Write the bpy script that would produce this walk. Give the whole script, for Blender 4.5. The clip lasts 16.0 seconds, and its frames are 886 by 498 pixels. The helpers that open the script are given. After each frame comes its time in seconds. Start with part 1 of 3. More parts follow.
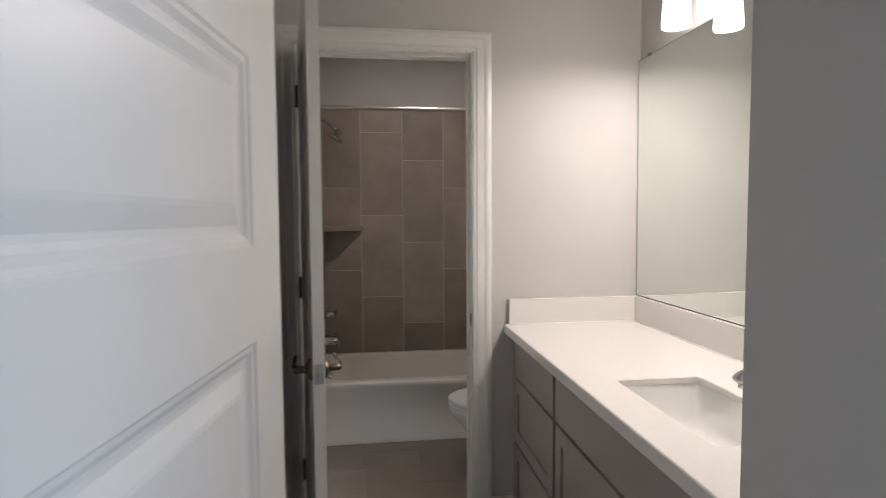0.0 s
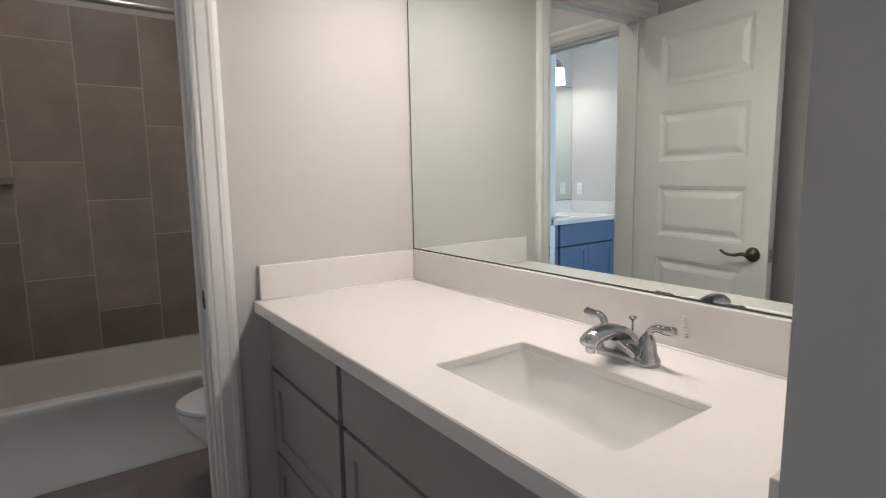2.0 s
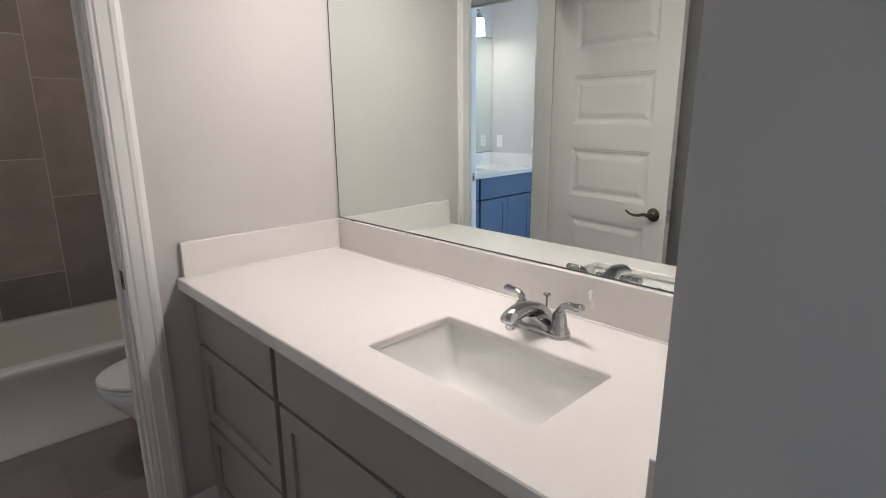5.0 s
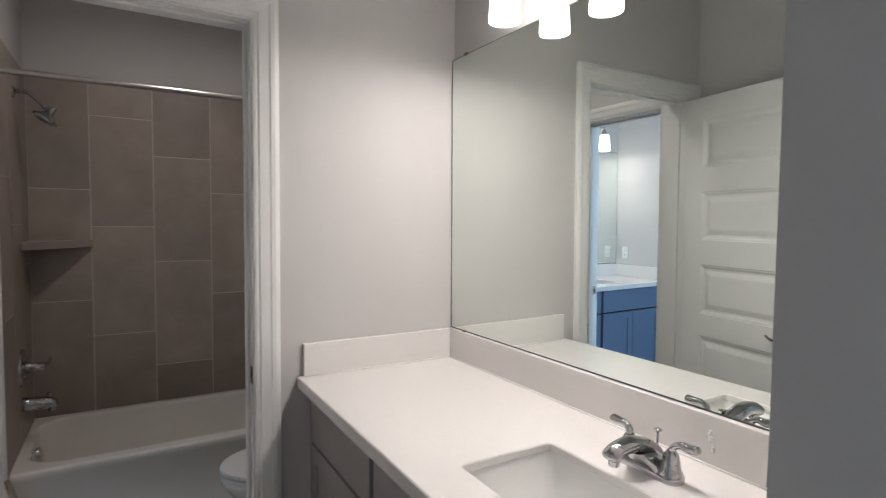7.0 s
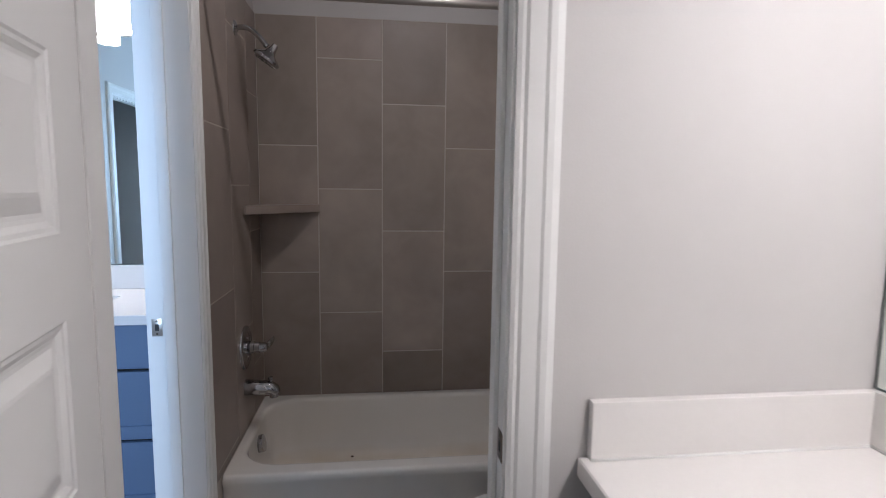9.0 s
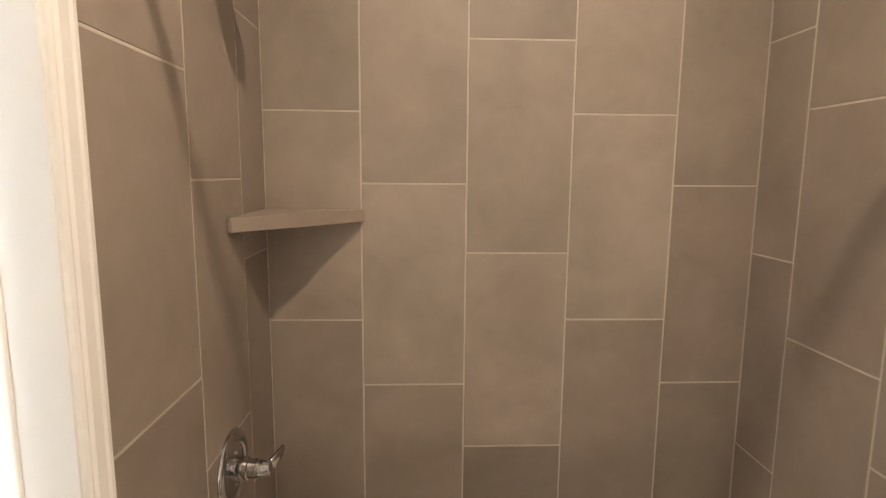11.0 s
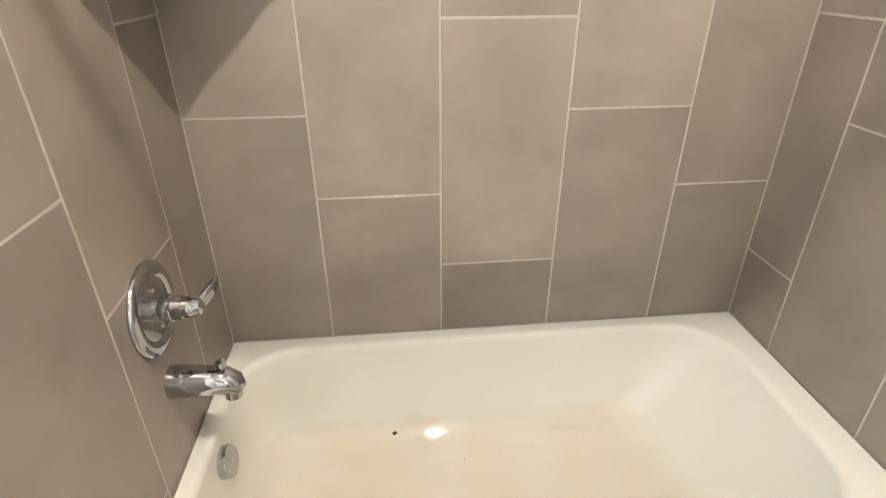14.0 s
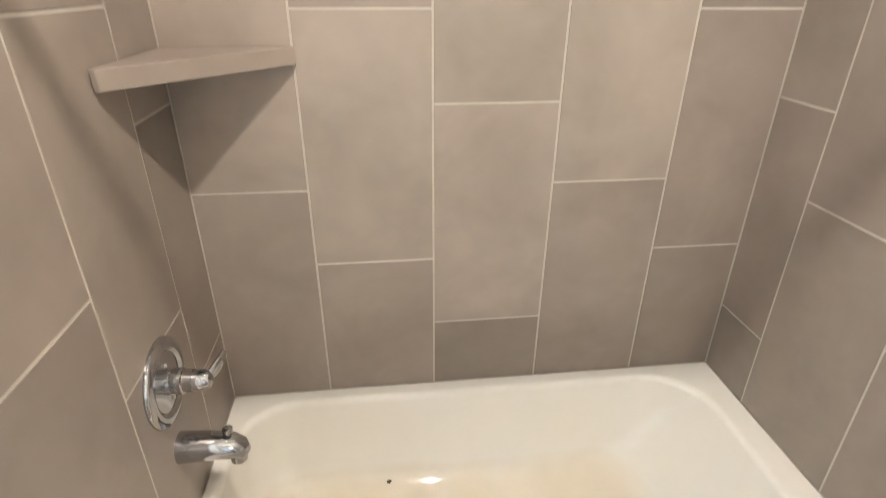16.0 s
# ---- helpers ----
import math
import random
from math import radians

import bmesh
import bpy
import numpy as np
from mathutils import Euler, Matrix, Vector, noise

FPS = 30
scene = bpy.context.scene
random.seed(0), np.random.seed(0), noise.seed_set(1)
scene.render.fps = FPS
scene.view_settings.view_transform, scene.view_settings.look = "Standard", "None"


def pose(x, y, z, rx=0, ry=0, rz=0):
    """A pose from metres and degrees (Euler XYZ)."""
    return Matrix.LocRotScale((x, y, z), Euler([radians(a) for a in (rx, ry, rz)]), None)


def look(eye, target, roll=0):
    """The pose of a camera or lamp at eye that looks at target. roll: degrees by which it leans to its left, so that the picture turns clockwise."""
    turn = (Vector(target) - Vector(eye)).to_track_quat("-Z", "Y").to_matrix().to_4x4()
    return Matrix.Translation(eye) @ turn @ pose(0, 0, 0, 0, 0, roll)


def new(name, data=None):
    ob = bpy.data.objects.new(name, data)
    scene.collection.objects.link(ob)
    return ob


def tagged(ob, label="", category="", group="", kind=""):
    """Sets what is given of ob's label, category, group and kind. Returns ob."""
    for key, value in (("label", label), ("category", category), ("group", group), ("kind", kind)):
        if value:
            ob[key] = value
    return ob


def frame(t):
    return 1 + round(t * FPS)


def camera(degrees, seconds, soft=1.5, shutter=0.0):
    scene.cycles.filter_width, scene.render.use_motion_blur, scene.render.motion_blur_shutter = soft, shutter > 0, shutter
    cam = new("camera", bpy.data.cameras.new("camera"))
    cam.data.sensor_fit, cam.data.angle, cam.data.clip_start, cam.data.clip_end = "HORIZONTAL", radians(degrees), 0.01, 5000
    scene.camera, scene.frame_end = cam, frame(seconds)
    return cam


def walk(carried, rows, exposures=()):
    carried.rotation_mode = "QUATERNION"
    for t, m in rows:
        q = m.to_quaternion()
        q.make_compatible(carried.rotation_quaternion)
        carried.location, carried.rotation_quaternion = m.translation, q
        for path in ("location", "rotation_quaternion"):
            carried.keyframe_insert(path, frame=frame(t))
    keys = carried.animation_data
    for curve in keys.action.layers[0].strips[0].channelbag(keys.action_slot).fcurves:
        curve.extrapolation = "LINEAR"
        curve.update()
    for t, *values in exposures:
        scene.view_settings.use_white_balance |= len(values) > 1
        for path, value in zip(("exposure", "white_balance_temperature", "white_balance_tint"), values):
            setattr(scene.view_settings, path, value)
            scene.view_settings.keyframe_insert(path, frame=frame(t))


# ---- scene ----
cam = camera(79.15, 16.0, 0.9, 0.3)
PATH = [
    (0, (0.400, -2.326, 1.405), (0.6545, -0.3461, 1.2869), -0.35),
    (0.5, (0.447, -2.097, 1.382), (1.0145, -0.1833, 1.2521), -0.53),
    (1, (0.464, -1.881, 1.352), (1.3387, -0.0878, 1.2070), 0.07),
    (1.5, (0.475, -1.797, 1.331), (1.4925, -0.0846, 1.1471), -0.59),
    (2, (0.476, -1.762, 1.321), (1.6319, -0.1515, 1.0522), -0.78),
    (2.5, (0.480, -1.747, 1.311), (1.7407, -0.2464, 0.9122), -0.83),
    (3, (0.474, -1.740, 1.298), (1.7794, -0.3236, 0.7602), -0.57),
    (3.2, (0.479, -1.733, 1.276), (1.7863, -0.3343, 0.6981), -1.07),
    (5.3, (0.436, -1.789, 1.463), (1.8005, -0.3915, 1.0327), -0.12),
    (5.5, (0.443, -1.788, 1.485), (1.8052, -0.3639, 1.1438), -0.12),
    (6, (0.425, -1.801, 1.528), (1.7618, -0.3218, 1.3680), 0.05),
    (6.5, (0.437, -1.817, 1.496), (1.6541, -0.2311, 1.4256), 0.40),
    (7, (0.468, -1.835, 1.465), (1.4876, -0.1172, 1.3644), 0.51),
    (7.5, (0.454, -1.703, 1.423), (1.2509, 0.1261, 1.2896), 0.79),
    (8, (0.466, -1.452, 1.408), (1.0226, 0.4611, 1.2293), 0.97),
    (8.5, (0.545, -1.220, 1.404), (0.9217, 0.7334, 1.2037), 0.83),
    (9, (0.592, -0.941, 1.437), (0.8344, 1.0312, 1.2074), 0.72),
    (9.2, (0.580, -0.830, 1.422), (0.7876, 1.1469, 1.1982), 0.92),
    (11.3, (0.457, 0.247, 1.466), (0.5367, 2.2218, 1.1576), 0.45),
    (11.5, (0.443, 0.298, 1.474), (0.5306, 2.2664, 1.1279), 0.28),
    (12, (0.447, 0.389, 1.443), (0.5594, 2.3374, 1.0038), 0.30),
    (12.5, (0.456, 0.435, 1.417), (0.5841, 2.3443, 0.8346), 0.19),
    (13, (0.482, 0.454, 1.388), (0.6301, 2.3155, 0.6725), 0.09),
    (13.5, (0.500, 0.470, 1.356), (0.6583, 2.2742, 0.5069), -0.09),
    (14, (0.497, 0.473, 1.324), (0.6707, 2.2274, 0.3791), -0.16),
    (14.5, (0.505, 0.477, 1.315), (0.6868, 2.1871, 0.2942), -0.19),
    (15, (0.493, 0.475, 1.334), (0.6910, 2.1633, 0.2793), -0.01),
    (15.5, (0.494, 0.469, 1.394), (0.6954, 2.1616, 0.3481), 0.08),
    (16, (0.491, 0.455, 1.476), (0.7013, 2.2306, 0.5805), 0.30),
]
EXPO = [(0.0, 0.02, 6500, 18), (0.5, 0.16, 6600, 18), (1.0, 0.0, 6500, 18), (1.5, -0.12, 6400, 16), (2.3, -0.20, 6300, 17), (3.0, -0.20, 6250, 17), (5.5, -0.24, 6250, 17), (6.5, -0.28, 6200, 17),
        (7.5, -0.04, 6050, 16), (8.5, 0.06, 5850, 18), (9.2, 0.02, 5900, 19), (11.3, 1.86, 8500, 19), (12.0, 2.44, 6680, 9), (13.0, 2.42, 6620, 9), (16.0, 2.34, 6620, 10)]
walk(cam, [(t, look(eye, target, roll)) for t, eye, target, roll in PATH], EXPO)

# ---- world and lights ----
world = bpy.data.worlds.new("world")
world.use_nodes = True
scene.world = world
wn = world.node_tree.nodes
sky = wn.new("ShaderNodeTexSky")
sky.sky_type = "NISHITA"
sky.sun_disc = False
sky.sun_elevation = radians(40)
sky.sun_rotation = radians(150)
wn["Background"].inputs["Strength"].default_value = 0.1
world.node_tree.links.new(sky.outputs["Color"], wn["Background"].inputs["Color"])


def area_lamp(name, m, sx, sy, power, color):
    li = bpy.data.lights.new(name, "AREA")
    li.shape, li.size, li.size_y, li.energy, li.color = "RECTANGLE", sx, sy, power, color
    ob = new(name, li)
    ob.matrix_world = m
    return ob


DAY = (0.60, 0.80, 1.0)
DAY2 = (0.52, 0.76, 1.0)
WARM = (1.0, 0.92, 0.82)
SHADE_GLOW = 7.0
BULB_GLOW = 330.0
CEIL_GLOW = 500.0
# daylight in the windows of the bedroom and of the second vanity room
area_lamp("window_daylight", look((3.05, -4.2, 1.5), (0, -3.4, 1.3)), 1.5, 1.3, 55, DAY)
area_lamp("window_daylight", look((-0.36, -1.46, 1.5), (-0.75, 0, 1.2)), 0.24, 1.2, 46, DAY2)

# ---- materials ----


def mat(name, color, rough=0.5, metal=0.0, vary=0.0, scale=6.0, bump=0.0, bscale=60.0, island=0.0, spec=0.5, color2=None, coat=0.0, rvary=0.0):
    """A surface with broad and fine variation in tone and relief."""
    m = bpy.data.materials.new(name)
    m.use_nodes = True
    nt = m.node_tree
    b = nt.nodes["Principled BSDF"]
    b.inputs["Roughness"].default_value = rough
    b.inputs["Metallic"].default_value = metal
    b.inputs["Specular IOR Level"].default_value = spec
    b.inputs["Coat Weight"].default_value = coat
    b.inputs["Coat Roughness"].default_value = 0.05
    b.inputs["Base Color"].default_value = (*color, 1)
    tc = nt.nodes.new("ShaderNodeTexCoord")
    if vary or color2:
        n1 = nt.nodes.new("ShaderNodeTexNoise")
        n1.inputs["Scale"].default_value = scale
        n1.inputs["Detail"].default_value = 6
        n1.inputs["Roughness"].default_value = 0.62
        geo = nt.nodes.new("ShaderNodeNewGeometry")
        if island:
            info = nt.nodes.new("ShaderNodeObjectInfo")
            spread = nt.nodes.new("ShaderNodeMath")
            spread.operation = "MULTIPLY"
            spread.inputs[1].default_value = 40.0
            nt.links.new(info.outputs["Random"], spread.inputs[0])
            n1.noise_dimensions = "4D"
            n1.inputs["Detail"].default_value = 3
            nt.links.new(spread.outputs["Value"], n1.inputs["W"])
            n1.inputs["Distortion"].default_value = 0.35
        nt.links.new(geo.outputs["Position"], n1.inputs["Vector"])
        ramp = nt.nodes.new("ShaderNodeMapRange")
        ramp.inputs["From Min"].default_value = 0.3
        ramp.inputs["From Max"].default_value = 0.7
        nt.links.new(n1.outputs["Fac"], ramp.inputs["Value"])
        mix = nt.nodes.new("ShaderNodeMix")
        mix.data_type = "RGBA"
        lo = color2 if color2 else tuple(c * (1 - vary) for c in color)
        hi = color if color2 else tuple(min(1, c * (1 + vary)) for c in color)
        mix.inputs["A"].default_value = (*lo, 1)
        mix.inputs["B"].default_value = (*hi, 1)
        nt.links.new(ramp.outputs["Result"], mix.inputs["Factor"])
        out = mix.outputs["Result"]
        if island:
            mr = nt.nodes.new("ShaderNodeMapRange")
            mr.inputs["To Min"].default_value = 1 - island
            mr.inputs["To Max"].default_value = 1 + island
            nt.links.new(info.outputs["Random"], mr.inputs["Value"])
            mul = nt.nodes.new("ShaderNodeVectorMath")
            mul.operation = "SCALE"
            nt.links.new(out, mul.inputs[0])
            nt.links.new(mr.outputs["Result"], mul.inputs["Scale"])
            hue = nt.nodes.new("ShaderNodeMath")
            hue.operation = "FRACT"
            nt.links.new(spread.outputs["Value"], hue.inputs[0])
            tone = nt.nodes.new("ShaderNodeMix")
            tone.data_type = "RGBA"
            tone.inputs["A"].default_value = (1.012, 0.996, 0.978, 1)
            tone.inputs["B"].default_value = (0.985, 1.0, 0.962, 1)
            nt.links.new(hue.outputs["Value"], tone.inputs["Factor"])
            tint = nt.nodes.new("ShaderNodeVectorMath")
            tint.operation = "MULTIPLY"
            nt.links.new(mul.outputs["Vector"], tint.inputs[0])
            nt.links.new(tone.outputs["Result"], tint.inputs[1])
            out = tint.outputs["Vector"]
        nt.links.new(out, b.inputs["Base Color"])
        if rvary:
            rr = nt.nodes.new("ShaderNodeMapRange")
            rr.inputs["To Min"].default_value = rough - rvary
            rr.inputs["To Max"].default_value = rough + rvary
            nt.links.new(n1.outputs["Fac"], rr.inputs["Value"])
            nt.links.new(rr.outputs["Result"], b.inputs["Roughness"])
    if bump:
        n2 = nt.nodes.new("ShaderNodeTexNoise")
        n2.inputs["Scale"].default_value = bscale
        n2.inputs["Detail"].default_value = 4
        g2 = nt.nodes.new("ShaderNodeNewGeometry")
        nt.links.new(g2.outputs["Position"], n2.inputs["Vector"])
        bp = nt.nodes.new("ShaderNodeBump")
        bp.inputs["Strength"].default_value = bump
        bp.inputs["Distance"].default_value = 0.002
        nt.links.new(n2.outputs["Fac"], bp.inputs["Height"])
        nt.links.new(bp.outputs["Normal"], b.inputs["Normal"])
    return m


def glow(name, color, strength):
    m = bpy.data.materials.new(name)
    m.use_nodes = True
    b = m.node_tree.nodes["Principled BSDF"]
    b.inputs["Base Color"].default_value = (0.9, 0.9, 0.88, 1)
    b.inputs["Roughness"].default_value = 0.3
    b.inputs["Emission Color"].default_value = (*color, 1)
    b.inputs["Emission Strength"].default_value = strength
    return m


WALL = mat("wall_paint", (0.55, 0.535, 0.52), 0.6, vary=0.02, scale=2.5, bump=0.12, bscale=180)
CEIL = mat("ceiling_paint", (0.74, 0.74, 0.73), 0.7, vary=0.02, scale=2, bump=0.3, bscale=150)
TRIM = mat("trim_paint", (0.75, 0.75, 0.73), 0.32, vary=0.015, scale=5, bump=0.06, bscale=60)
DOORP = mat("door_paint", (0.78, 0.78, 0.765), 0.34, vary=0.015, scale=4, bump=0.08, bscale=90)
def tile_tone(name, k):
    """The taupe tile at tone k: tile variation mixed with painted-in wall shade."""
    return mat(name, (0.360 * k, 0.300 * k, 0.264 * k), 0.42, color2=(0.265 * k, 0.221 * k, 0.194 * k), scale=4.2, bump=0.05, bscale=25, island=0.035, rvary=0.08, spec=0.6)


TILE_DARK, TILE, TILE_MID, TILE_LIGHT = tile_tone("dark_taupe_tile", 0.82), tile_tone("taupe_tile", 0.93), tile_tone("mid_taupe_tile", 1.05), tile_tone("light_taupe_tile", 1.17)
TILE_TONES = (TILE_DARK, TILE, TILE_MID, TILE_LIGHT)
FTILE = mat("floor_tile", (0.255, 0.208, 0.182), 0.40, color2=(0.19, 0.155, 0.135), scale=4, bump=0.06, bscale=40, island=0.06, rvary=0.1)
GROUT = mat("grout", (0.52, 0.475, 0.425), 0.85, vary=0.08, scale=20, bump=0.4, bscale=300)
FGROUT = mat("floor_grout", (0.30, 0.25, 0.22), 0.85, vary=0.08, scale=20, bump=0.4, bscale=300)
QUARTZ = mat("white_quartz", (0.745, 0.725, 0.70), 0.18, vary=0.012, scale=90, bump=0.0, rvary=0.05)
CERAMIC = mat("white_ceramic", (0.82, 0.82, 0.80), 0.08, vary=0.01, scale=3, spec=0.6)
def stained_enamel():
    """White enamel with a tan film of old water on the basin floor, patchy at its edge."""
    m = mat("white_tub_enamel", (0.79, 0.765, 0.71), 0.045, color2=(0.755, 0.725, 0.665), scale=2.2, spec=0.6, rvary=0.015)
    nt = m.node_tree
    b = nt.nodes["Principled BSDF"]
    base = b.inputs["Base Color"].links[0].from_socket
    geo = nt.nodes.new("ShaderNodeNewGeometry")
    sep = nt.nodes.new("ShaderNodeSeparateXYZ")
    nt.links.new(geo.outputs["Position"], sep.inputs["Vector"])
    patch = nt.nodes.new("ShaderNodeTexNoise")
    patch.inputs["Scale"].default_value = 7
    patch.inputs["Detail"].default_value = 5
    nt.links.new(geo.outputs["Position"], patch.inputs["Vector"])
    add = nt.nodes.new("ShaderNodeMath")
    add.operation = "MULTIPLY_ADD"
    add.inputs[1].default_value = 0.07
    nt.links.new(patch.outputs["Fac"], add.inputs[0])
    nt.links.new(sep.outputs["Z"], add.inputs[2])
    fac = nt.nodes.new("ShaderNodeMapRange")
    fac.inputs["From Min"].default_value = 0.121
    fac.inputs["From Max"].default_value = 0.186
    fac.inputs["To Min"].default_value = 1.0
    fac.inputs["To Max"].default_value = 0.0
    nt.links.new(add.outputs["Value"], fac.inputs["Value"])
    inside = nt.nodes.new("ShaderNodeMath")
    inside.operation = "GREATER_THAN"
    inside.inputs[1].default_value = 1.00
    nt.links.new(sep.outputs["Y"], inside.inputs[0])
    both = nt.nodes.new("ShaderNodeMath")
    both.operation = "MULTIPLY"
    nt.links.new(fac.outputs["Result"], both.inputs[0])
    nt.links.new(inside.outputs["Value"], both.inputs[1])
    mix = nt.nodes.new("ShaderNodeMix")
    mix.data_type = "RGBA"
    mix.inputs["B"].default_value = (0.70, 0.625, 0.51, 1)
    nt.links.new(both.outputs["Value"], mix.inputs["Factor"])
    nt.links.new(base, mix.inputs["A"])
    nt.links.new(mix.outputs["Result"], b.inputs["Base Color"])
    return m


TUBM = stained_enamel()
CAB = mat("grey_cabinet_paint", (0.345, 0.322, 0.308), 0.30, vary=0.02, scale=5, bump=0.08, bscale=120)
BLUECAB = mat("blue_cabinet_paint", (0.125, 0.185, 0.29), 0.38, vary=0.03, scale=5, bump=0.08, bscale=120)
# near black on the frame paints in the shade between the fronts
GAP_SHADE = mat("cabinet_gap_shade", (0.035, 0.033, 0.032), 0.7, vary=0.06, scale=9)
GAPM = mat("dark_gap", (0.05, 0.047, 0.045), 0.8, vary=0.1, scale=8)
CHROME = mat("chrome", (0.47, 0.47, 0.48), 0.06, 1.0, vary=0.02, scale=15, rvary=0.03)
DARKCHROME = mat("dark_chrome", (0.26, 0.25, 0.24), 0.16, 1.0, vary=0.25, scale=90, rvary=0.08)
NICKEL = mat("brushed_nickel", (0.55, 0.52, 0.48), 0.28, 1.0, vary=0.05, scale=40)
BRONZE = mat("dark_bronze", (0.16, 0.13, 0.10), 0.32, 1.0, vary=0.2, scale=60)
MIRROR = mat("mirror_glass", (0.86, 0.915, 0.88), 0.005, 1.0, vary=0.002, scale=1)
EDGE = mat("mirror_edge_gap_shade", (0.10, 0.13, 0.12), 0.3, vary=0.1, scale=30)
SHADE = glow("lit_frosted_glass", WARM, SHADE_GLOW)
BULB = glow("lit_bulb", WARM, BULB_GLOW)
SHADE2 = glow("lit_glass_of_second_vanity", WARM, SHADE_GLOW)
BULB2 = glow("lit_bulb_of_second_vanity", WARM, BULB_GLOW * 0.6)
DISC = glow("lit_ceiling_lens", WARM, CEIL_GLOW)
PLASTIC = mat("white_plastic", (0.78, 0.78, 0.76), 0.35, vary=0.01, scale=9)
DIRT = mat("brown_debris", (0.06, 0.035, 0.02), 0.8, vary=0.4, scale=300)
CARPET = mat("beige_carpet", (0.42, 0.38, 0.33), 0.95, vary=0.12, scale=60, bump=0.8, bscale=500)
RUBBER = mat("black_rubber", (0.03, 0.03, 0.03), 0.6, vary=0.2, scale=60)

# ---- mesh helpers ----


def box(bm, x0, x1, y0, y1, z0, z1):
    v = [bm.verts.new(p) for p in ((x0, y0, z0), (x1, y0, z0), (x1, y1, z0), (x0, y1, z0), (x0, y0, z1), (x1, y0, z1), (x1, y1, z1), (x0, y1, z1))]
    for f in ((3, 2, 1, 0), (4, 5, 6, 7), (0, 1, 5, 4), (1, 2, 6, 5), (2, 3, 7, 6), (3, 0, 4, 7)):
        bm.faces.new([v[i] for i in f])
    return bm


def boxes(*rows):
    bm = bmesh.new()
    for r in rows:
        box(bm, *r)
    return bm


def rbox(x0, x1, y0, y1, z0, z1, r=0.003, seg=2):
    """A box with rounded edges."""
    bm = boxes((x0, x1, y0, y1, z0, z1))
    bmesh.ops.bevel(bm, geom=bm.edges[:], offset=r, segments=seg, affect="EDGES", profile=0.5)
    return bm


def loft(bm, loops, cap0=False, cap1=False, closed=True):
    """Quads between loops that have the same number of points."""
    rings = [[bm.verts.new(p) for p in lp] for lp in loops]
    n = len(rings[0])
    for a, b in zip(rings, rings[1:]):
        for i in range(n if closed else n - 1):
            j = (i + 1) % n
            bm.faces.new((a[i], a[j], b[j], b[i]))
    if cap0:
        bm.faces.new(rings[0][::-1])
    if cap1:
        bm.faces.new(rings[-1])
    return bm


def sweep(pts, radii, seg=16, flat=1.0, up=(0, 0, 1), bm=None):
    """A round bar along points; flat squeezes its section along the binormal."""
    bm = bm or bmesh.new()
    pts = [Vector(p) for p in pts]
    if not hasattr(radii, "__len__"):
        radii = [radii] * len(pts)
    loops = []
    for i, p in enumerate(pts):
        d = (pts[min(i + 1, len(pts) - 1)] - pts[max(i - 1, 0)]).normalized()
        u = Vector(up)
        if abs(d.dot(u)) > 0.95:
            u = Vector((1, 0, 0)) if abs(d.x) < 0.9 else Vector((0, 1, 0))
        a = d.cross(u).normalized()
        b = a.cross(d).normalized()
        loops.append([p + (a * math.cos(2 * math.pi * k / seg) + b * flat * math.sin(2 * math.pi * k / seg)) * radii[i] for k in range(seg)])
    return loft(bm, loops, True, True)


def smooth_path(pts, n=8):
    """Catmull-Rom points along a few control points."""
    p = [Vector(q) for q in pts]
    p = [2 * p[0] - p[1]] + p + [2 * p[-1] - p[-2]]
    out = []
    for i in range(1, len(p) - 2):
        for k in range(n):
            t = k / n
            out.append(0.5 * ((2 * p[i]) + (p[i + 1] - p[i - 1]) * t + (2 * p[i - 1] - 5 * p[i] + 4 * p[i + 1] - p[i + 2]) * t * t + (3 * p[i] - p[i - 1] - 3 * p[i + 1] + p[i + 2]) * t ** 3))
    out.append(p[-2])
    return out


def lathe(profile, axis="z", seg=32, at=(0, 0, 0), bm=None):
    """A turned shape from (radius, height) along an axis."""
    bm = bm or bmesh.new()
    o = Vector(at)
    loops = []
    for r, h in profile:
        lp = []
        for k in range(seg):
            c, s = math.cos(2 * math.pi * k / seg) * r, math.sin(2 * math.pi * k / seg) * r
            lp.append(o + Vector({"z": (c, s, h), "x": (h, c, s), "y": (s, h, c)}[axis]))
        loops.append(lp)
    return loft(bm, loops, True, True)


def rr(x0, x1, y0, y1, z, r, n=6):
    """A rounded rectangle of 4 * (n + 1) points, counted the same whatever the radius."""
    out = []
    for cx, cy, a in ((x1 - r, y0 + r, -90), (x1 - r, y1 - r, 0), (x0 + r, y1 - r, 90), (x0 + r, y0 + r, 180)):
        for k in range(n + 1):
            t = radians(a + 90 * k / n)
            out.append((cx + r * math.cos(t), cy + r * math.sin(t), z))
    return out


def finish(name, bm, material, smooth=None):
    bmesh.ops.recalc_face_normals(bm, faces=bm.faces[:])
    me = bpy.data.meshes.new(name)
    bm.to_mesh(me)
    bm.free()
    me.materials.append(material)
    if smooth:
        me.polygons.foreach_set("use_smooth", [True] * len(me.polygons))
        if smooth is not True:
            me.set_sharp_from_angle(angle=radians(smooth))
    return me


def part(name, bm, material, parent=None, label="", smooth=None, m=None):
    ob = new(name, finish(name, bm, material, smooth))
    if parent:
        ob.parent = parent
    if m:
        ob.matrix_basis = m
    return tagged(ob, label)


def thing(name, label, category, m=None, group=""):
    ob = new(name)
    ob.empty_display_size = 0.05
    if m:
        ob.matrix_basis = m
    return tagged(ob, label, category, group)


def setting(name, bm, material, label, category, smooth=None):
    return tagged(part(name, bm, material, None, "", smooth), label, category, "", "structure")


